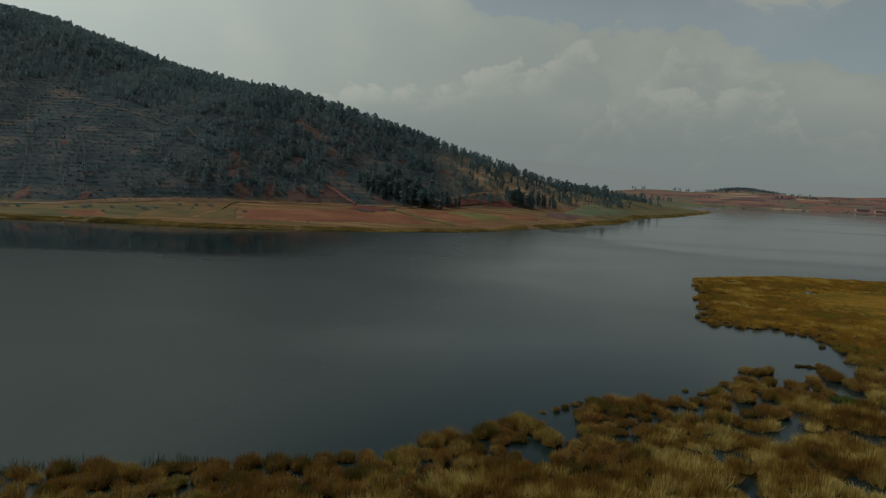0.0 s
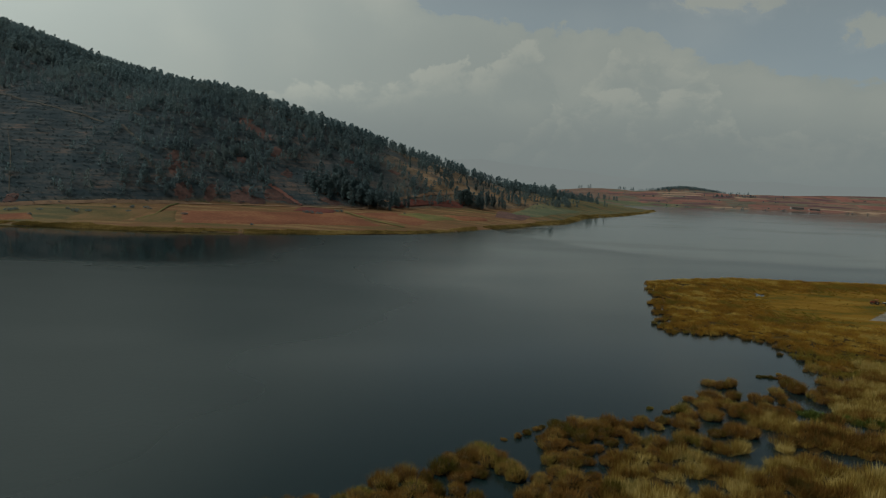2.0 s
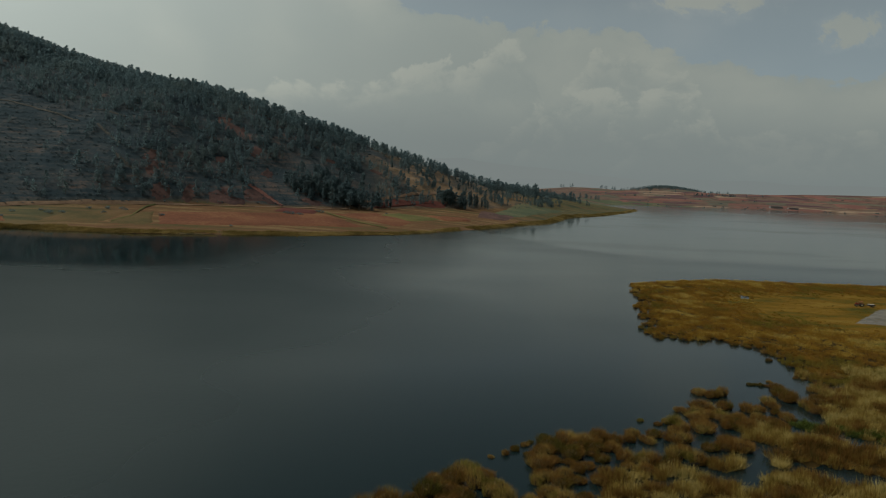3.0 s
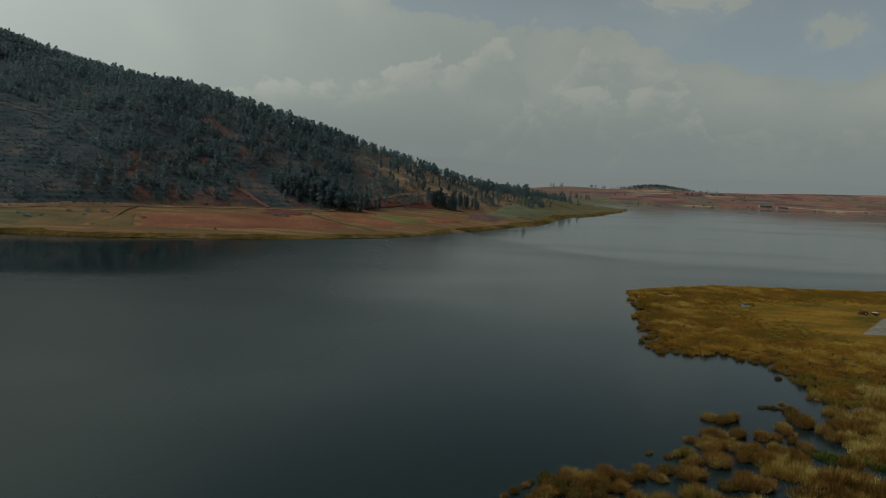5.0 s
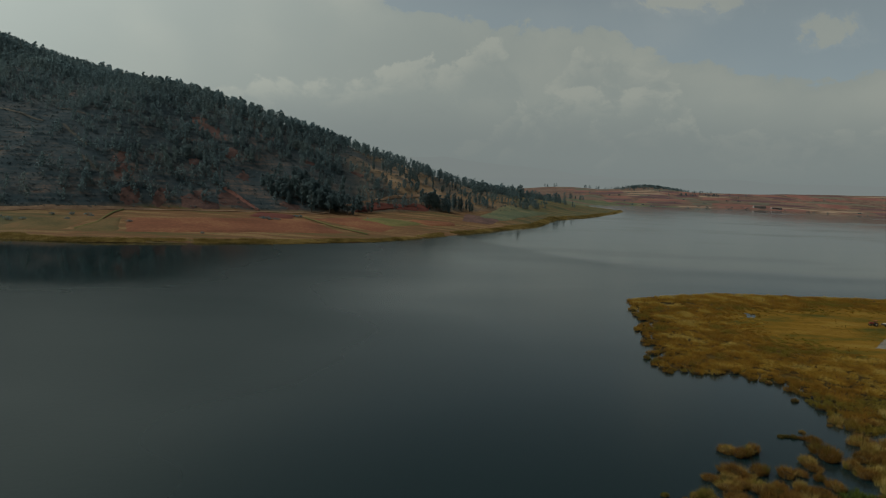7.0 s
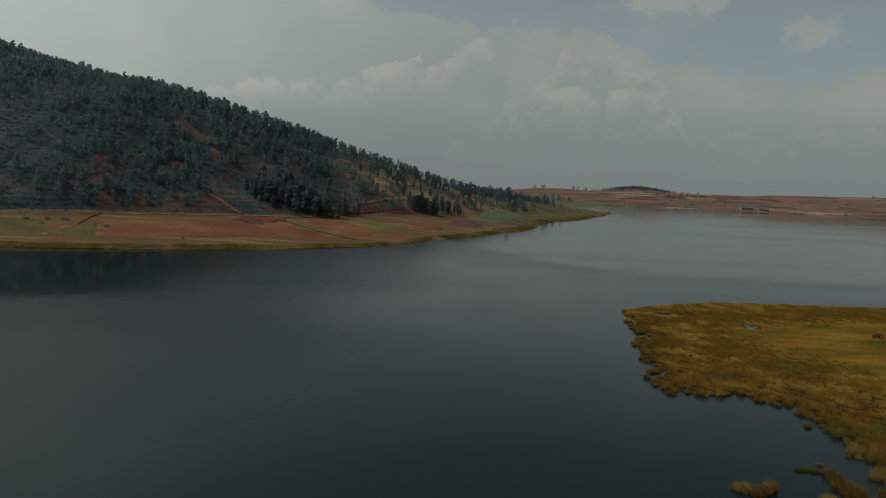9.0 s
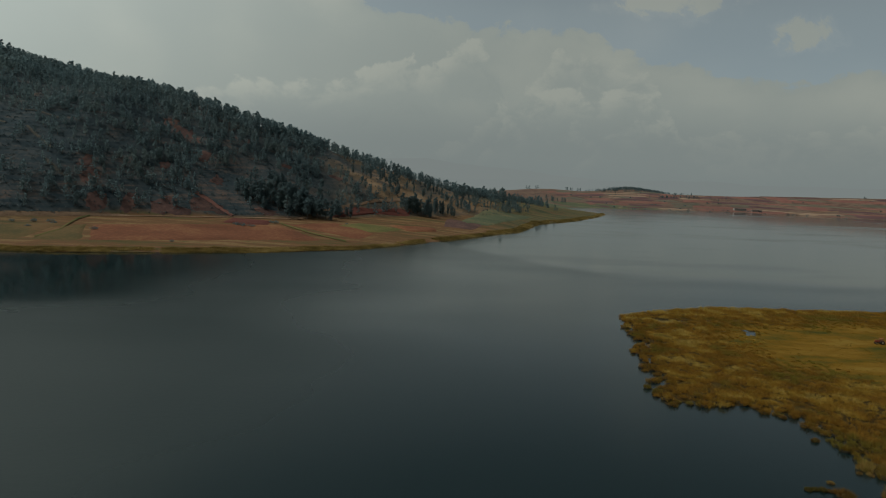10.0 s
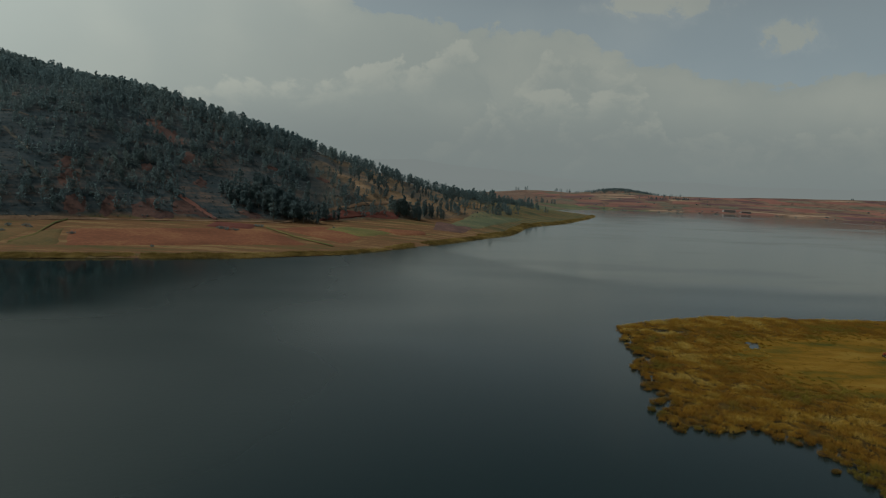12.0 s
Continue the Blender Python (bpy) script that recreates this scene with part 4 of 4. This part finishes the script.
def field_bush(seed):
    r = np.random.default_rng(seed)
    ob = new("bush")
    twigs = [tube([(0, 0, -0.1), (math.cos(a) * 0.3, math.sin(a) * 0.3, 0.5)], [0.03, 0.01], 4) for a in (0.3, 1.6, 3.0, 4.4, 5.5)]
    part("stems", joined(twigs), "bark", ob)
    part("leaves", leaf_cloud(r, [(0, 0, 0.5), (0.5, 0.1, 0.4), (-0.45, 0.2, 0.4), (0.1, -0.4, 0.35)], [0.5, 0.4, 0.42, 0.4], 260, 0.08), "leaf", ob)
    return tagged(ob, "round dark green bush at a field's edge", "bush", "bushes between the fields")


def plant_bushes():
    r = np.random.default_rng(29)
    kinds = [field_bush(170 + k) for k in range(3)]
    spots = ((-143, 437, 2.6), (-203, 424, 3.6), (-197, 428, 2.5), (-176, 434, 2.4), (-54, 505, 3.2), (-57, 507, 2.4), (-75, 482, 3.4), (-71, 480, 3.6), (-66, 480, 3.2), (-240, 420, 3.4), (-238, 424, 3.0), (-285, 412, 3.4), (-278, 414, 2.8), (-180, 450, 3.0), (-172, 452, 2.6), (-168, 447, 2.4), (-222, 410, 2.0), (-190, 447, 2.6), (-225, 426, 2.4), (-212, 433, 2.2), (-250, 418, 2.4), (-96, 414, 1.8), (-20, 545, 2.4), (-8, 528, 1.8))
    for k, (x, y, size) in enumerate(spots):
        m = Matrix.LocRotScale((x, y, float(ground_z(x, y)) - 0.05), Euler((0, 0, r.uniform(0, 6.28))), None)
        ob = kinds[k] if k < 3 else copy_thing(kinds[k % 3], m)
        ob.matrix_basis = m @ Matrix.Diagonal((size, size, size * 0.8, 1))


plant_bushes()


# ---- marsh ----
def tussock(seed, blades, tall, wide, thick, droop=0.75):
    """A sedge tussock: arching tapered blades from a tight base."""
    r = np.random.default_rng(seed)
    ang, rad = r.uniform(0, 6.28, blades), wide * r.random(blades) ** 0.6
    base = np.stack([np.cos(ang) * rad * 0.7, np.sin(ang) * rad * 0.7, np.full(blades, -0.15)], 1)
    out = np.stack([np.cos(ang), np.sin(ang), np.zeros(blades)], 1) * (0.08 + 0.85 * rad / wide)[:, None] + r.normal(0, 0.2, (blades, 3)) * (1, 1, 0) + np.array((0.12, -0.05, 0))
    h = tall * (r.uniform(0.5, 1.1, blades) * (1.05 - 0.4 * (rad / wide) ** 2))[:, None]
    up = np.array((0, 0, 1.0))
    mid, tip = base + up * h * 0.66 + out * h * 0.24, base + up * h * (0.97 - 0.28 * rad / wide)[:, None] + out * h * droop
    a = r.uniform(0, 6.28, blades)
    side = np.stack([np.cos(a), np.sin(a), np.zeros(blades)], 1) * thick
    v = np.stack([base - side, base + side, mid + side * 0.8, mid - side * 0.8, tip], 1).reshape(-1, 3)
    k = np.arange(blades)[:, None] * 5
    return v, np.concatenate([k + (0, 1, 2), k + (0, 2, 3), k + (3, 2, 4)], 0)


def dome(seed, blades, tall, wide, thick):
    """A rounded tussock: fine straight blades, upright in the middle, leaning out at the rim."""
    r = np.random.default_rng(seed)
    ang, rad = r.uniform(0, 6.28, blades), r.random(blades) ** 0.5
    lobes = 1 + 0.18 * np.sin(2 * ang + seed) + 0.12 * np.sin(5 * ang + 2 * seed)
    way = np.stack([np.cos(ang), np.sin(ang), np.zeros(blades)], 1)
    up = np.array((0, 0, 1.0))
    base = way * (rad * wide * 0.80 * lobes)[:, None] + up * 0.12
    top = tall * (1.0 - 0.45 * rad**2.5) * r.uniform(0.42, 1.2, blades)
    lean = way * (rad * wide * 0.30)[:, None] + r.normal(0, 0.22, (blades, 3)) * (1, 1, 0) + np.array((0.10, -0.05, 0))
    tip = base + lean + up * top[:, None]
    a = r.uniform(0, 6.28, blades)
    side = np.stack([np.cos(a), np.sin(a), np.zeros(blades)], 1) * thick
    v = np.stack([base - side, base + side, tip], 1).reshape(-1, 3)
    return v, np.arange(3 * blades).reshape(-1, 3)


def mound(seed, rings, sides):
    """A lumpy body turned from (radius, height) pairs; triangles."""
    r = np.random.default_rng(seed)
    v, f = [], []
    for rad, z in rings:
        for n in range(sides):
            q, s = 6.2832 * n / sides, rad * r.uniform(0.85, 1.15)
            v.append((math.cos(q) * s, math.sin(q) * s, z + r.uniform(-0.04, 0.04)))
    for k in range(len(rings) - 1):
        for n in range(sides):
            a, b, c, d = k * sides + n, k * sides + (n + 1) % sides, (k + 1) * sides + (n + 1) % sides, (k + 1) * sides + n
            f += [(a, b, c), (a, c, d)]
    return np.array(v), np.array(f)


def spaced(x, y, gap):
    """Keeps points that lie a gap apart, by a grid of cells."""
    cell, keep = {}, []
    for k in range(len(x)):
        i, j = int(x[k] // gap), int(y[k] // gap)
        near = [q for a in (-1, 0, 1) for b in (-1, 0, 1) for q in cell.get((i + a, j + b), ())]
        if all((x[k] - x[q]) ** 2 + (y[k] - y[q]) ** 2 > gap * gap for q in near):
            cell.setdefault((i, j), []).append(k)
            keep.append(k)
    return np.array(keep)


def build_marsh():
    r = np.random.default_rng(5)
    n = 30000
    x, y = r.uniform(-80, 110, n), r.uniform(48, 135, n)
    d, w = inside_marsh(x, y), open_water(x, y)
    outer = d < 9 + 6 * (layered(x, y, 12, 96) - 0.5)
    keep = (d > -0.5) & (w > 0.75) & (pockets(x, y) > np.where(outer & (x > 4), 0.43 + 0.025 * ease(x, 18, 32), 0.26)) & (np.abs(x) < 0.8 * y + 12)
    x, y, outer = x[keep], y[keep], outer[keep]
    a, b = np.nonzero(outer)[0], np.nonzero(~outer)[0]
    keep = np.r_[a[spaced(x[a], y[a], 2.0)], b[spaced(x[b], y[b], 1.5)]]
    x, y, outer = x[keep], y[keep], outer[keep]
    d = inside_marsh(x, y)
    size = r.uniform(0.72, 1.2, len(x)) * (0.75 + 0.5 * layered(x, y, 9, 97))
    islets = np.array(((65.6, 126.2), (66.6, 126.3), (67.6, 125.9), (68.6, 125.6), (13.5, 91.5), (15.5, 92.5), (17.0, 94.0), (18.6, 95.6), (19.5, 96.6), (21.9, 99.0), (38.1, 106.0), (41.6, 105.2), (43.6, 105.0), (40.2, 104.6), (79.1, 144.1), (84.2, 148.0), (82.6, 150.0), (80.6, 155.3), (78.6, 130.8), (77.3, 131.4), (70.4, 128.2)))
    # the tussocks along the open water are things of their own
    front = outer & (d < 10) & (x > -40) & (x < 74)
    order = np.nonzero(front)[0][:281]
    solo = np.zeros(len(x), bool)
    solo[order] = True
    makes = ((850, 1.35, 1.35), (900, 1.50, 1.50), (850, 1.15, 1.55), (800, 1.60, 1.25), (950, 1.25, 1.70))
    meshes, roots = [], []
    for k, (count, tall, wide) in enumerate(makes):
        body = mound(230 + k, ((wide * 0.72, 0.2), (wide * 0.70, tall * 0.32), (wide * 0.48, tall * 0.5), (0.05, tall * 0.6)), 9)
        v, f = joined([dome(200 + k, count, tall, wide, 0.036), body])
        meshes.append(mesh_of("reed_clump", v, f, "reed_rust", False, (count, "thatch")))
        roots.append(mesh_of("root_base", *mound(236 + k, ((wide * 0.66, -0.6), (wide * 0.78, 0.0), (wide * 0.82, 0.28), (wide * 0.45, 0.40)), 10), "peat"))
    sx, sy, ss = np.r_[x[solo], islets[:, 0]], np.r_[y[solo], islets[:, 1]], np.r_[size[solo], r.uniform(0.3, 0.55, len(islets))]
    for px, py, s in zip(sx, sy, ss):
        k = int(r.integers(0, 5))
        ob = new("reed_clump", meshes[k])
        ob.matrix_basis = Matrix.LocRotScale((px, py, max(float(ground_z(px, py)), -0.05)), Euler((0, 0, r.uniform(0, 6.28))), (s * r.uniform(0.8, 1.15), s * r.uniform(0.8, 1.15), s * r.uniform(0.75, 1.2)))
        tagged(ob, "brown rounded reed tussock at the water's edge", "reed clump", "reed clumps along the water")
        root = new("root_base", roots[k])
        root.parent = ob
        tagged(root, "wet root base, blackened with the shade under the reeds")
    shapes = [dome(206 + k, 300, t * 1.0, w * 0.95, 0.038) for k, (b, t, w) in enumerate(makes)]
    sel = outer & ~solo
    tagged(new("reed_bed", mesh_of("reed_bed", *spread(shapes, x[sel], y[sel], size[sel], 6), "reed_rust")), "rusty brown reed tussocks with water between them", "reeds", kind="stuff")
    sel = ~outer & ~solo
    tagged(new("reed_bed", mesh_of("reed_bed", *spread(shapes, x[sel], y[sel], size[sel] * 1.05, 6), "reed")), "straw-coloured and brown reeds standing close together", "reeds", kind="stuff")
    n = 1700
    x, y = r.uniform(-60, 70, n), r.uniform(-45, 48, n)
    shapes = [tussock(212 + k, 20, t, w * 1.5, 0.12) for k, (b, t, w) in enumerate(makes)]
    tagged(new("reed_bed", mesh_of("reed_bed", *spread(shapes, x, y, r.uniform(0.8, 1.3, n), 16), "reed")), "straw-coloured reeds spread over the wet shore", "reeds", kind="stuff")
    # the peninsula: tussocks round its rim, lower reeds inside
    n = 34000
    x, y = r.uniform(55, 215, n), r.uniform(128, 278, n)
    d, w = inside_marsh(x, y), open_water(x, y)
    lawn = ((x - 152) / 56) ** 2 + ((y - 204) / 38) ** 2 + (layered(x, y, 22, 63) - 0.5) * 0.8
    edge = (d > -0.7) & (d < 5) & (y < 240) & (w > 1.0) & (layered(x, y, 7, 98) > 0.30)
    ex, ey = x[edge], y[edge]
    keep = spaced(ex, ey, 1.8)
    ex, ey = ex[keep], ey[keep]
    es = r.uniform(0.6, 1.1, len(ex)) * np.interp(inside_marsh(ex, ey), (0, 5), (1.0, 0.8)) * np.interp(ey, (235, 255), (1.0, 0.6))
    tagged(new("reed_bed", mesh_of("reed_bed", *spread([dome(280 + k, 260, t * 0.95, w * 0.85, 0.05) for k, (b, t, w) in enumerate(makes)], ex, ey, es, 18), "reed_gold")), "brown reed tussocks round the peninsula's shore", "reeds", kind="stuff")
    tagged(new("root_bases", mesh_of("root_bases", *spread([mound(290 + k, ((0.8, -0.5), (1.0, 0.0), (1.05, 0.35), (0.5, 0.5)), 7) for k in range(3)], ex, ey, es, 18), "peat")), "wet root bases of the shore reeds, blackened with their shade", "root bases", kind="stuff")
    keep = (d > np.where(y < 240, 3, 0.2)) & (w > 1.1) & (r.random(n) < np.interp(lawn, (0.55, 1.1), (0.0, 0.9))) & (layered(x, y, 8, 95) > 0.15)
    x, y, lawn = x[keep], y[keep], lawn[keep]
    keep = spaced(x, y, 1.55)
    x, y = x[keep], y[keep]
    shapes = [dome(220 + k, 150, (0.75, 0.95, 0.6, 0.85)[k], (1.5, 1.6, 1.8, 1.4)[k], 0.05) for k in range(4)]
    tagged(new("reed_bed", mesh_of("reed_bed", *spread(shapes, x, y, r.uniform(0.7, 1.15, len(x)) * np.interp(lawn[keep], (0.5, 1.4), (0.45, 1.0)), 7), "reed_gold")), "golden and brown reeds on the low peninsula", "reeds", kind="stuff")
    # fresh green reeds beside the channel
    f = r.random(70)
    x, y = np.interp(f, (0, 1), (62, 73)) + r.normal(0, 0.8, 70), np.interp(f, (0, 1), (106, 100)) + r.normal(0, 0.9, 70)
    shapes = [tussock(270 + k, 60, (1.0, 1.25)[k], (1.2, 1.0)[k], 0.035, 0.8) for k in range(2)]
    tagged(new("green_reeds", mesh_of("green_reeds", *spread(shapes, x, y, r.uniform(0.7, 1.1, 70), 17), "green_reed")), "fresh green reeds beside a narrow channel", "reeds", kind="stuff")
    # short grass of the wet meadow
    n = 4200
    x, y = r.uniform(85, 215, n), r.uniform(160, 250, n)
    lawn = ((x - 152) / 60) ** 2 + ((y - 204) / 42) ** 2
    keep = (lawn < 1.1) & (inside_marsh(x, y) > 2)
    x, y = x[keep], y[keep]
    shapes = [tussock(240 + k, 14, (0.35, 0.5, 0.28)[k], (1.0, 1.2, 0.9)[k], 0.08, 1.0) for k in range(3)]
    tagged(new("meadow_grass", mesh_of("meadow_grass", *spread(shapes, x, y, r.uniform(0.7, 1.2, len(x)), 8), "meadow_grass")), "short golden grass of the wet meadow", "grass", kind="stuff")
    # bulrushes standing in the shallows
    n = 420
    x = r.uniform(-48, -16, n)
    y = np.interp(x, (-46, -30, -14), (62.5, 66.5, 70)) + r.uniform(-1.0, 3.2, n) * r.random(n)
    keep = layered(x, y, 4, 99) > 0.5
    shapes = [tussock(250 + k, 9, (1.4, 1.7)[k], 0.35, 0.02, 0.3) for k in range(2)]
    tagged(new("bulrushes", mesh_of("bulrushes", *spread(shapes, x[keep], y[keep], r.uniform(0.7, 1.1, keep.sum()), 9), "bulrush")), "dark upright bulrushes standing in shallow water", "bulrushes", kind="stuff")
    # reed fringe along the far shore
    n = 5000
    x = np.concatenate([r.uniform(-460, 110, n), r.uniform(110, 364, 2400)])
    ys = np.interp(x, SECTION_X, SHORE_Y)
    y0 = np.zeros_like(x)
    deep = np.where(x < 100, 11, 17) * (0.5 + layered(x, y0, 45, 102))
    y = ys + r.random(len(x)) ** 1.3 * deep - 1.5
    keep = (ground_z(x, y) > -0.4) & (layered(x, y, 16, 101) > 0.31)
    x, y = x[keep], y[keep]
    shapes = [dome(260 + k, 34, (0.8, 1.1, 0.65)[k], (1.9, 2.1, 2.4)[k], 0.15) for k in range(3)]
    tagged(new("shore_reeds", mesh_of("shore_reeds", *spread(shapes, x, y, r.uniform(0.7, 1.3, len(x)), 10), "shore_reed")), "yellow-green reed fringe along the far lakeshore", "reeds", kind="stuff")


build_marsh()


# ---- far farm and the tractor ----
def box(w, d, h, x=0.0, y=0.0, z=0.0, bevel=0.03):
    """A bevelled block standing on z."""
    bm = bmesh.new()
    bmesh.ops.create_cube(bm, size=1)
    bmesh.ops.scale(bm, vec=(w, d, h), verts=bm.verts)
    bmesh.ops.bevel(bm, geom=bm.edges[:], offset=bevel, segments=2, affect="EDGES")
    bmesh.ops.translate(bm, vec=(x, y, z + h / 2), verts=bm.verts)
    return bm


def wheel(radius, width, x, y, hole=0.0):
    """A ring lying along y, its lowest point on the ground; rounded shoulders."""
    bm = bmesh.new()
    outline = ((hole, -0.5), (radius * 0.9, -0.5), (radius, -0.3), (radius, 0.3), (radius * 0.9, 0.5), (hole, 0.5))
    n, rings = 20, []
    for k in range(n):
        a = 2 * math.pi * k / n
        rings.append([bm.verts.new((x + math.cos(a) * r, y + w * width, radius + math.sin(a) * r)) for r, w in outline])
    for k in range(n):
        for q in range(len(outline) - 1):
            bm.faces.new((rings[k][q], rings[(k + 1) % n][q], rings[(k + 1) % n][q + 1], rings[k][q + 1]))
    return bm


def piece(name, bm, material, parent, label=""):
    me = bpy.data.meshes.new(name)
    bm.normal_update()
    bm.to_mesh(me)
    bm.free()
    me.materials.append(PAINTS[material])
    ob = new(name, me)
    ob.parent = parent
    return tagged(ob, label)


def build_tractor():
    ob = new("tractor")
    piece("chassis", box(2.6, 0.55, 0.35, 0, 0, 0.55), "dark_steel", ob)
    piece("bonnet", box(1.5, 0.75, 0.65, -0.75, 0, 0.85, 0.08), "tractor_red", ob)
    piece("exhaust", box(0.07, 0.07, 0.8, -0.9, 0.2, 1.45, 0.02), "dark_steel", ob)
    piece("seat", box(0.45, 0.5, 0.5, 0.75, 0, 0.95, 0.06), "dark_steel", ob)
    piece("canopy", box(1.3, 1.3, 0.12, 0.55, 0, 2.05, 0.04), "tractor_red", ob)
    for x in (0.05, 1.1):
        for y in (-0.55, 0.55):
            piece("canopy_post", box(0.06, 0.06, 1.2, x, y, 0.9, 0.01), "dark_steel", ob)
    for y in (-0.75, 0.75):
        piece("fender", box(1.1, 0.35, 0.12, 0.75, y, 1.35, 0.05), "tractor_red", ob)
        tyre = piece("wheel", wheel(0.7, 0.38, 0.75, y, 0.36), "rubber", ob)
        piece("rim", wheel(0.36, 0.25, 0.75, y, 0.05), "rim_paint", tyre).location.z = 0.34
        tyre = piece("wheel", wheel(0.42, 0.24, -1.1, y * 0.85, 0.2), "rubber", ob)
        piece("rim", wheel(0.2, 0.18, -1.1, y * 0.85, 0.04), "rim_paint", tyre).location.z = 0.22
    ob.matrix_basis = pose(147.6, 214.6, float(ground_z(147.6, 214.6)) + 0.02, 0, 0, -14) @ Matrix.Scale(0.78, 4)
    tagged(ob, "small red farm tractor standing in the wet meadow", "tractor")
    ob = new("trailer")
    piece("bed", box(2.8, 1.4, 0.14, 0, 0, 0.62), "dark_steel", ob)
    for y in (-0.66, 0.66):
        piece("side_board", box(2.8, 0.06, 0.4, 0, y, 0.765, 0.01), "dark_steel", ob)
    for x in (-1.36, 1.36):
        piece("end_board", box(0.06, 1.24, 0.4, x, 0, 0.765, 0.01), "dark_steel", ob)
    piece("drawbar", box(1.3, 0.12, 0.1, -2.0, 0, 0.55, 0.02), "dark_steel", ob)
    for y in (-0.85, 0.85):
        tyre = piece("wheel", wheel(0.38, 0.22, 0.3, y, 0.18), "rubber", ob)
        piece("rim", wheel(0.18, 0.16, 0.3, y, 0.04), "rim_paint", tyre).location.z = 0.2
    ob.matrix_basis = pose(150.9, 213.7, float(ground_z(150.9, 213.7)) + 0.02, 0, 0, -14) @ Matrix.Scale(0.78, 4)
    tagged(ob, "dark low farm trailer loaded with pale sacks", "trailer")
    for k, x in enumerate((-0.75, 0.0, 0.78)):
        bag = piece("sack", box(0.72, 0.95, 0.55, 0, 0, 0, 0.16), "pale_sack", None)
        bag.matrix_basis = ob.matrix_basis @ pose(x, 0.04 * k, 0.765, 0, 0, 6 * k - 5)
        tagged(bag, "pale filled sack lying on the trailer", "sack", "sacks on the trailer")


build_tractor()


def long_house(x, y, turn, length, deep, tall, bays, label):
    ob = new("farmhouse")
    piece("wall", box(length, deep, tall, 0, 0, -0.5, 0.05), "white_wall", ob)
    bm = bmesh.new()
    w, d, z, h = length / 2 + 0.5, deep / 2 + 0.6, tall - 0.5, 1.5
    under = [bm.verts.new(q) for q in ((-w, -d, z), (w, -d, z), (w, d, z), (-w, d, z))]
    ridge = [bm.verts.new(q) for q in ((-w + 1, 0, z + h), (w - 1, 0, z + h))]
    for q in (under[::-1], (under[0], under[1], ridge[1], ridge[0]), (under[2], under[3], ridge[0], ridge[1]), (under[1], under[2], ridge[1]), (under[3], under[0], ridge[0])):
        bm.faces.new(q)
    piece("roof", bm, "roof_tile", ob)
    for k in range(bays):
        px = -length / 2 + (k + 0.5) * length / bays
        frame_ = piece("window", box(length / bays * 0.55, 0.12, tall * 0.5, px, -deep / 2 - 0.03, tall * 0.22, 0.02), "dark_pane", ob)
        piece("sill", box(length / bays * 0.62, 0.25, 0.14, px, -deep / 2 - 0.1, tall * 0.22 - 0.16, 0.02), "white_wall", frame_)
    ob.matrix_basis = pose(x, y, float(ground_z(x, y)) + 0.6, 0, 0, turn)
    return tagged(ob, label, "farmhouse", "farm buildings on the far shore")


long_house(826, 1470, -6, 26, 8, 5.0, 6, "long white farmhouse with a dark roof by the far shore")
long_house(860, 1462, -4, 22, 7, 3.6, 4, "low white farm shed with a dark roof by the far shore")
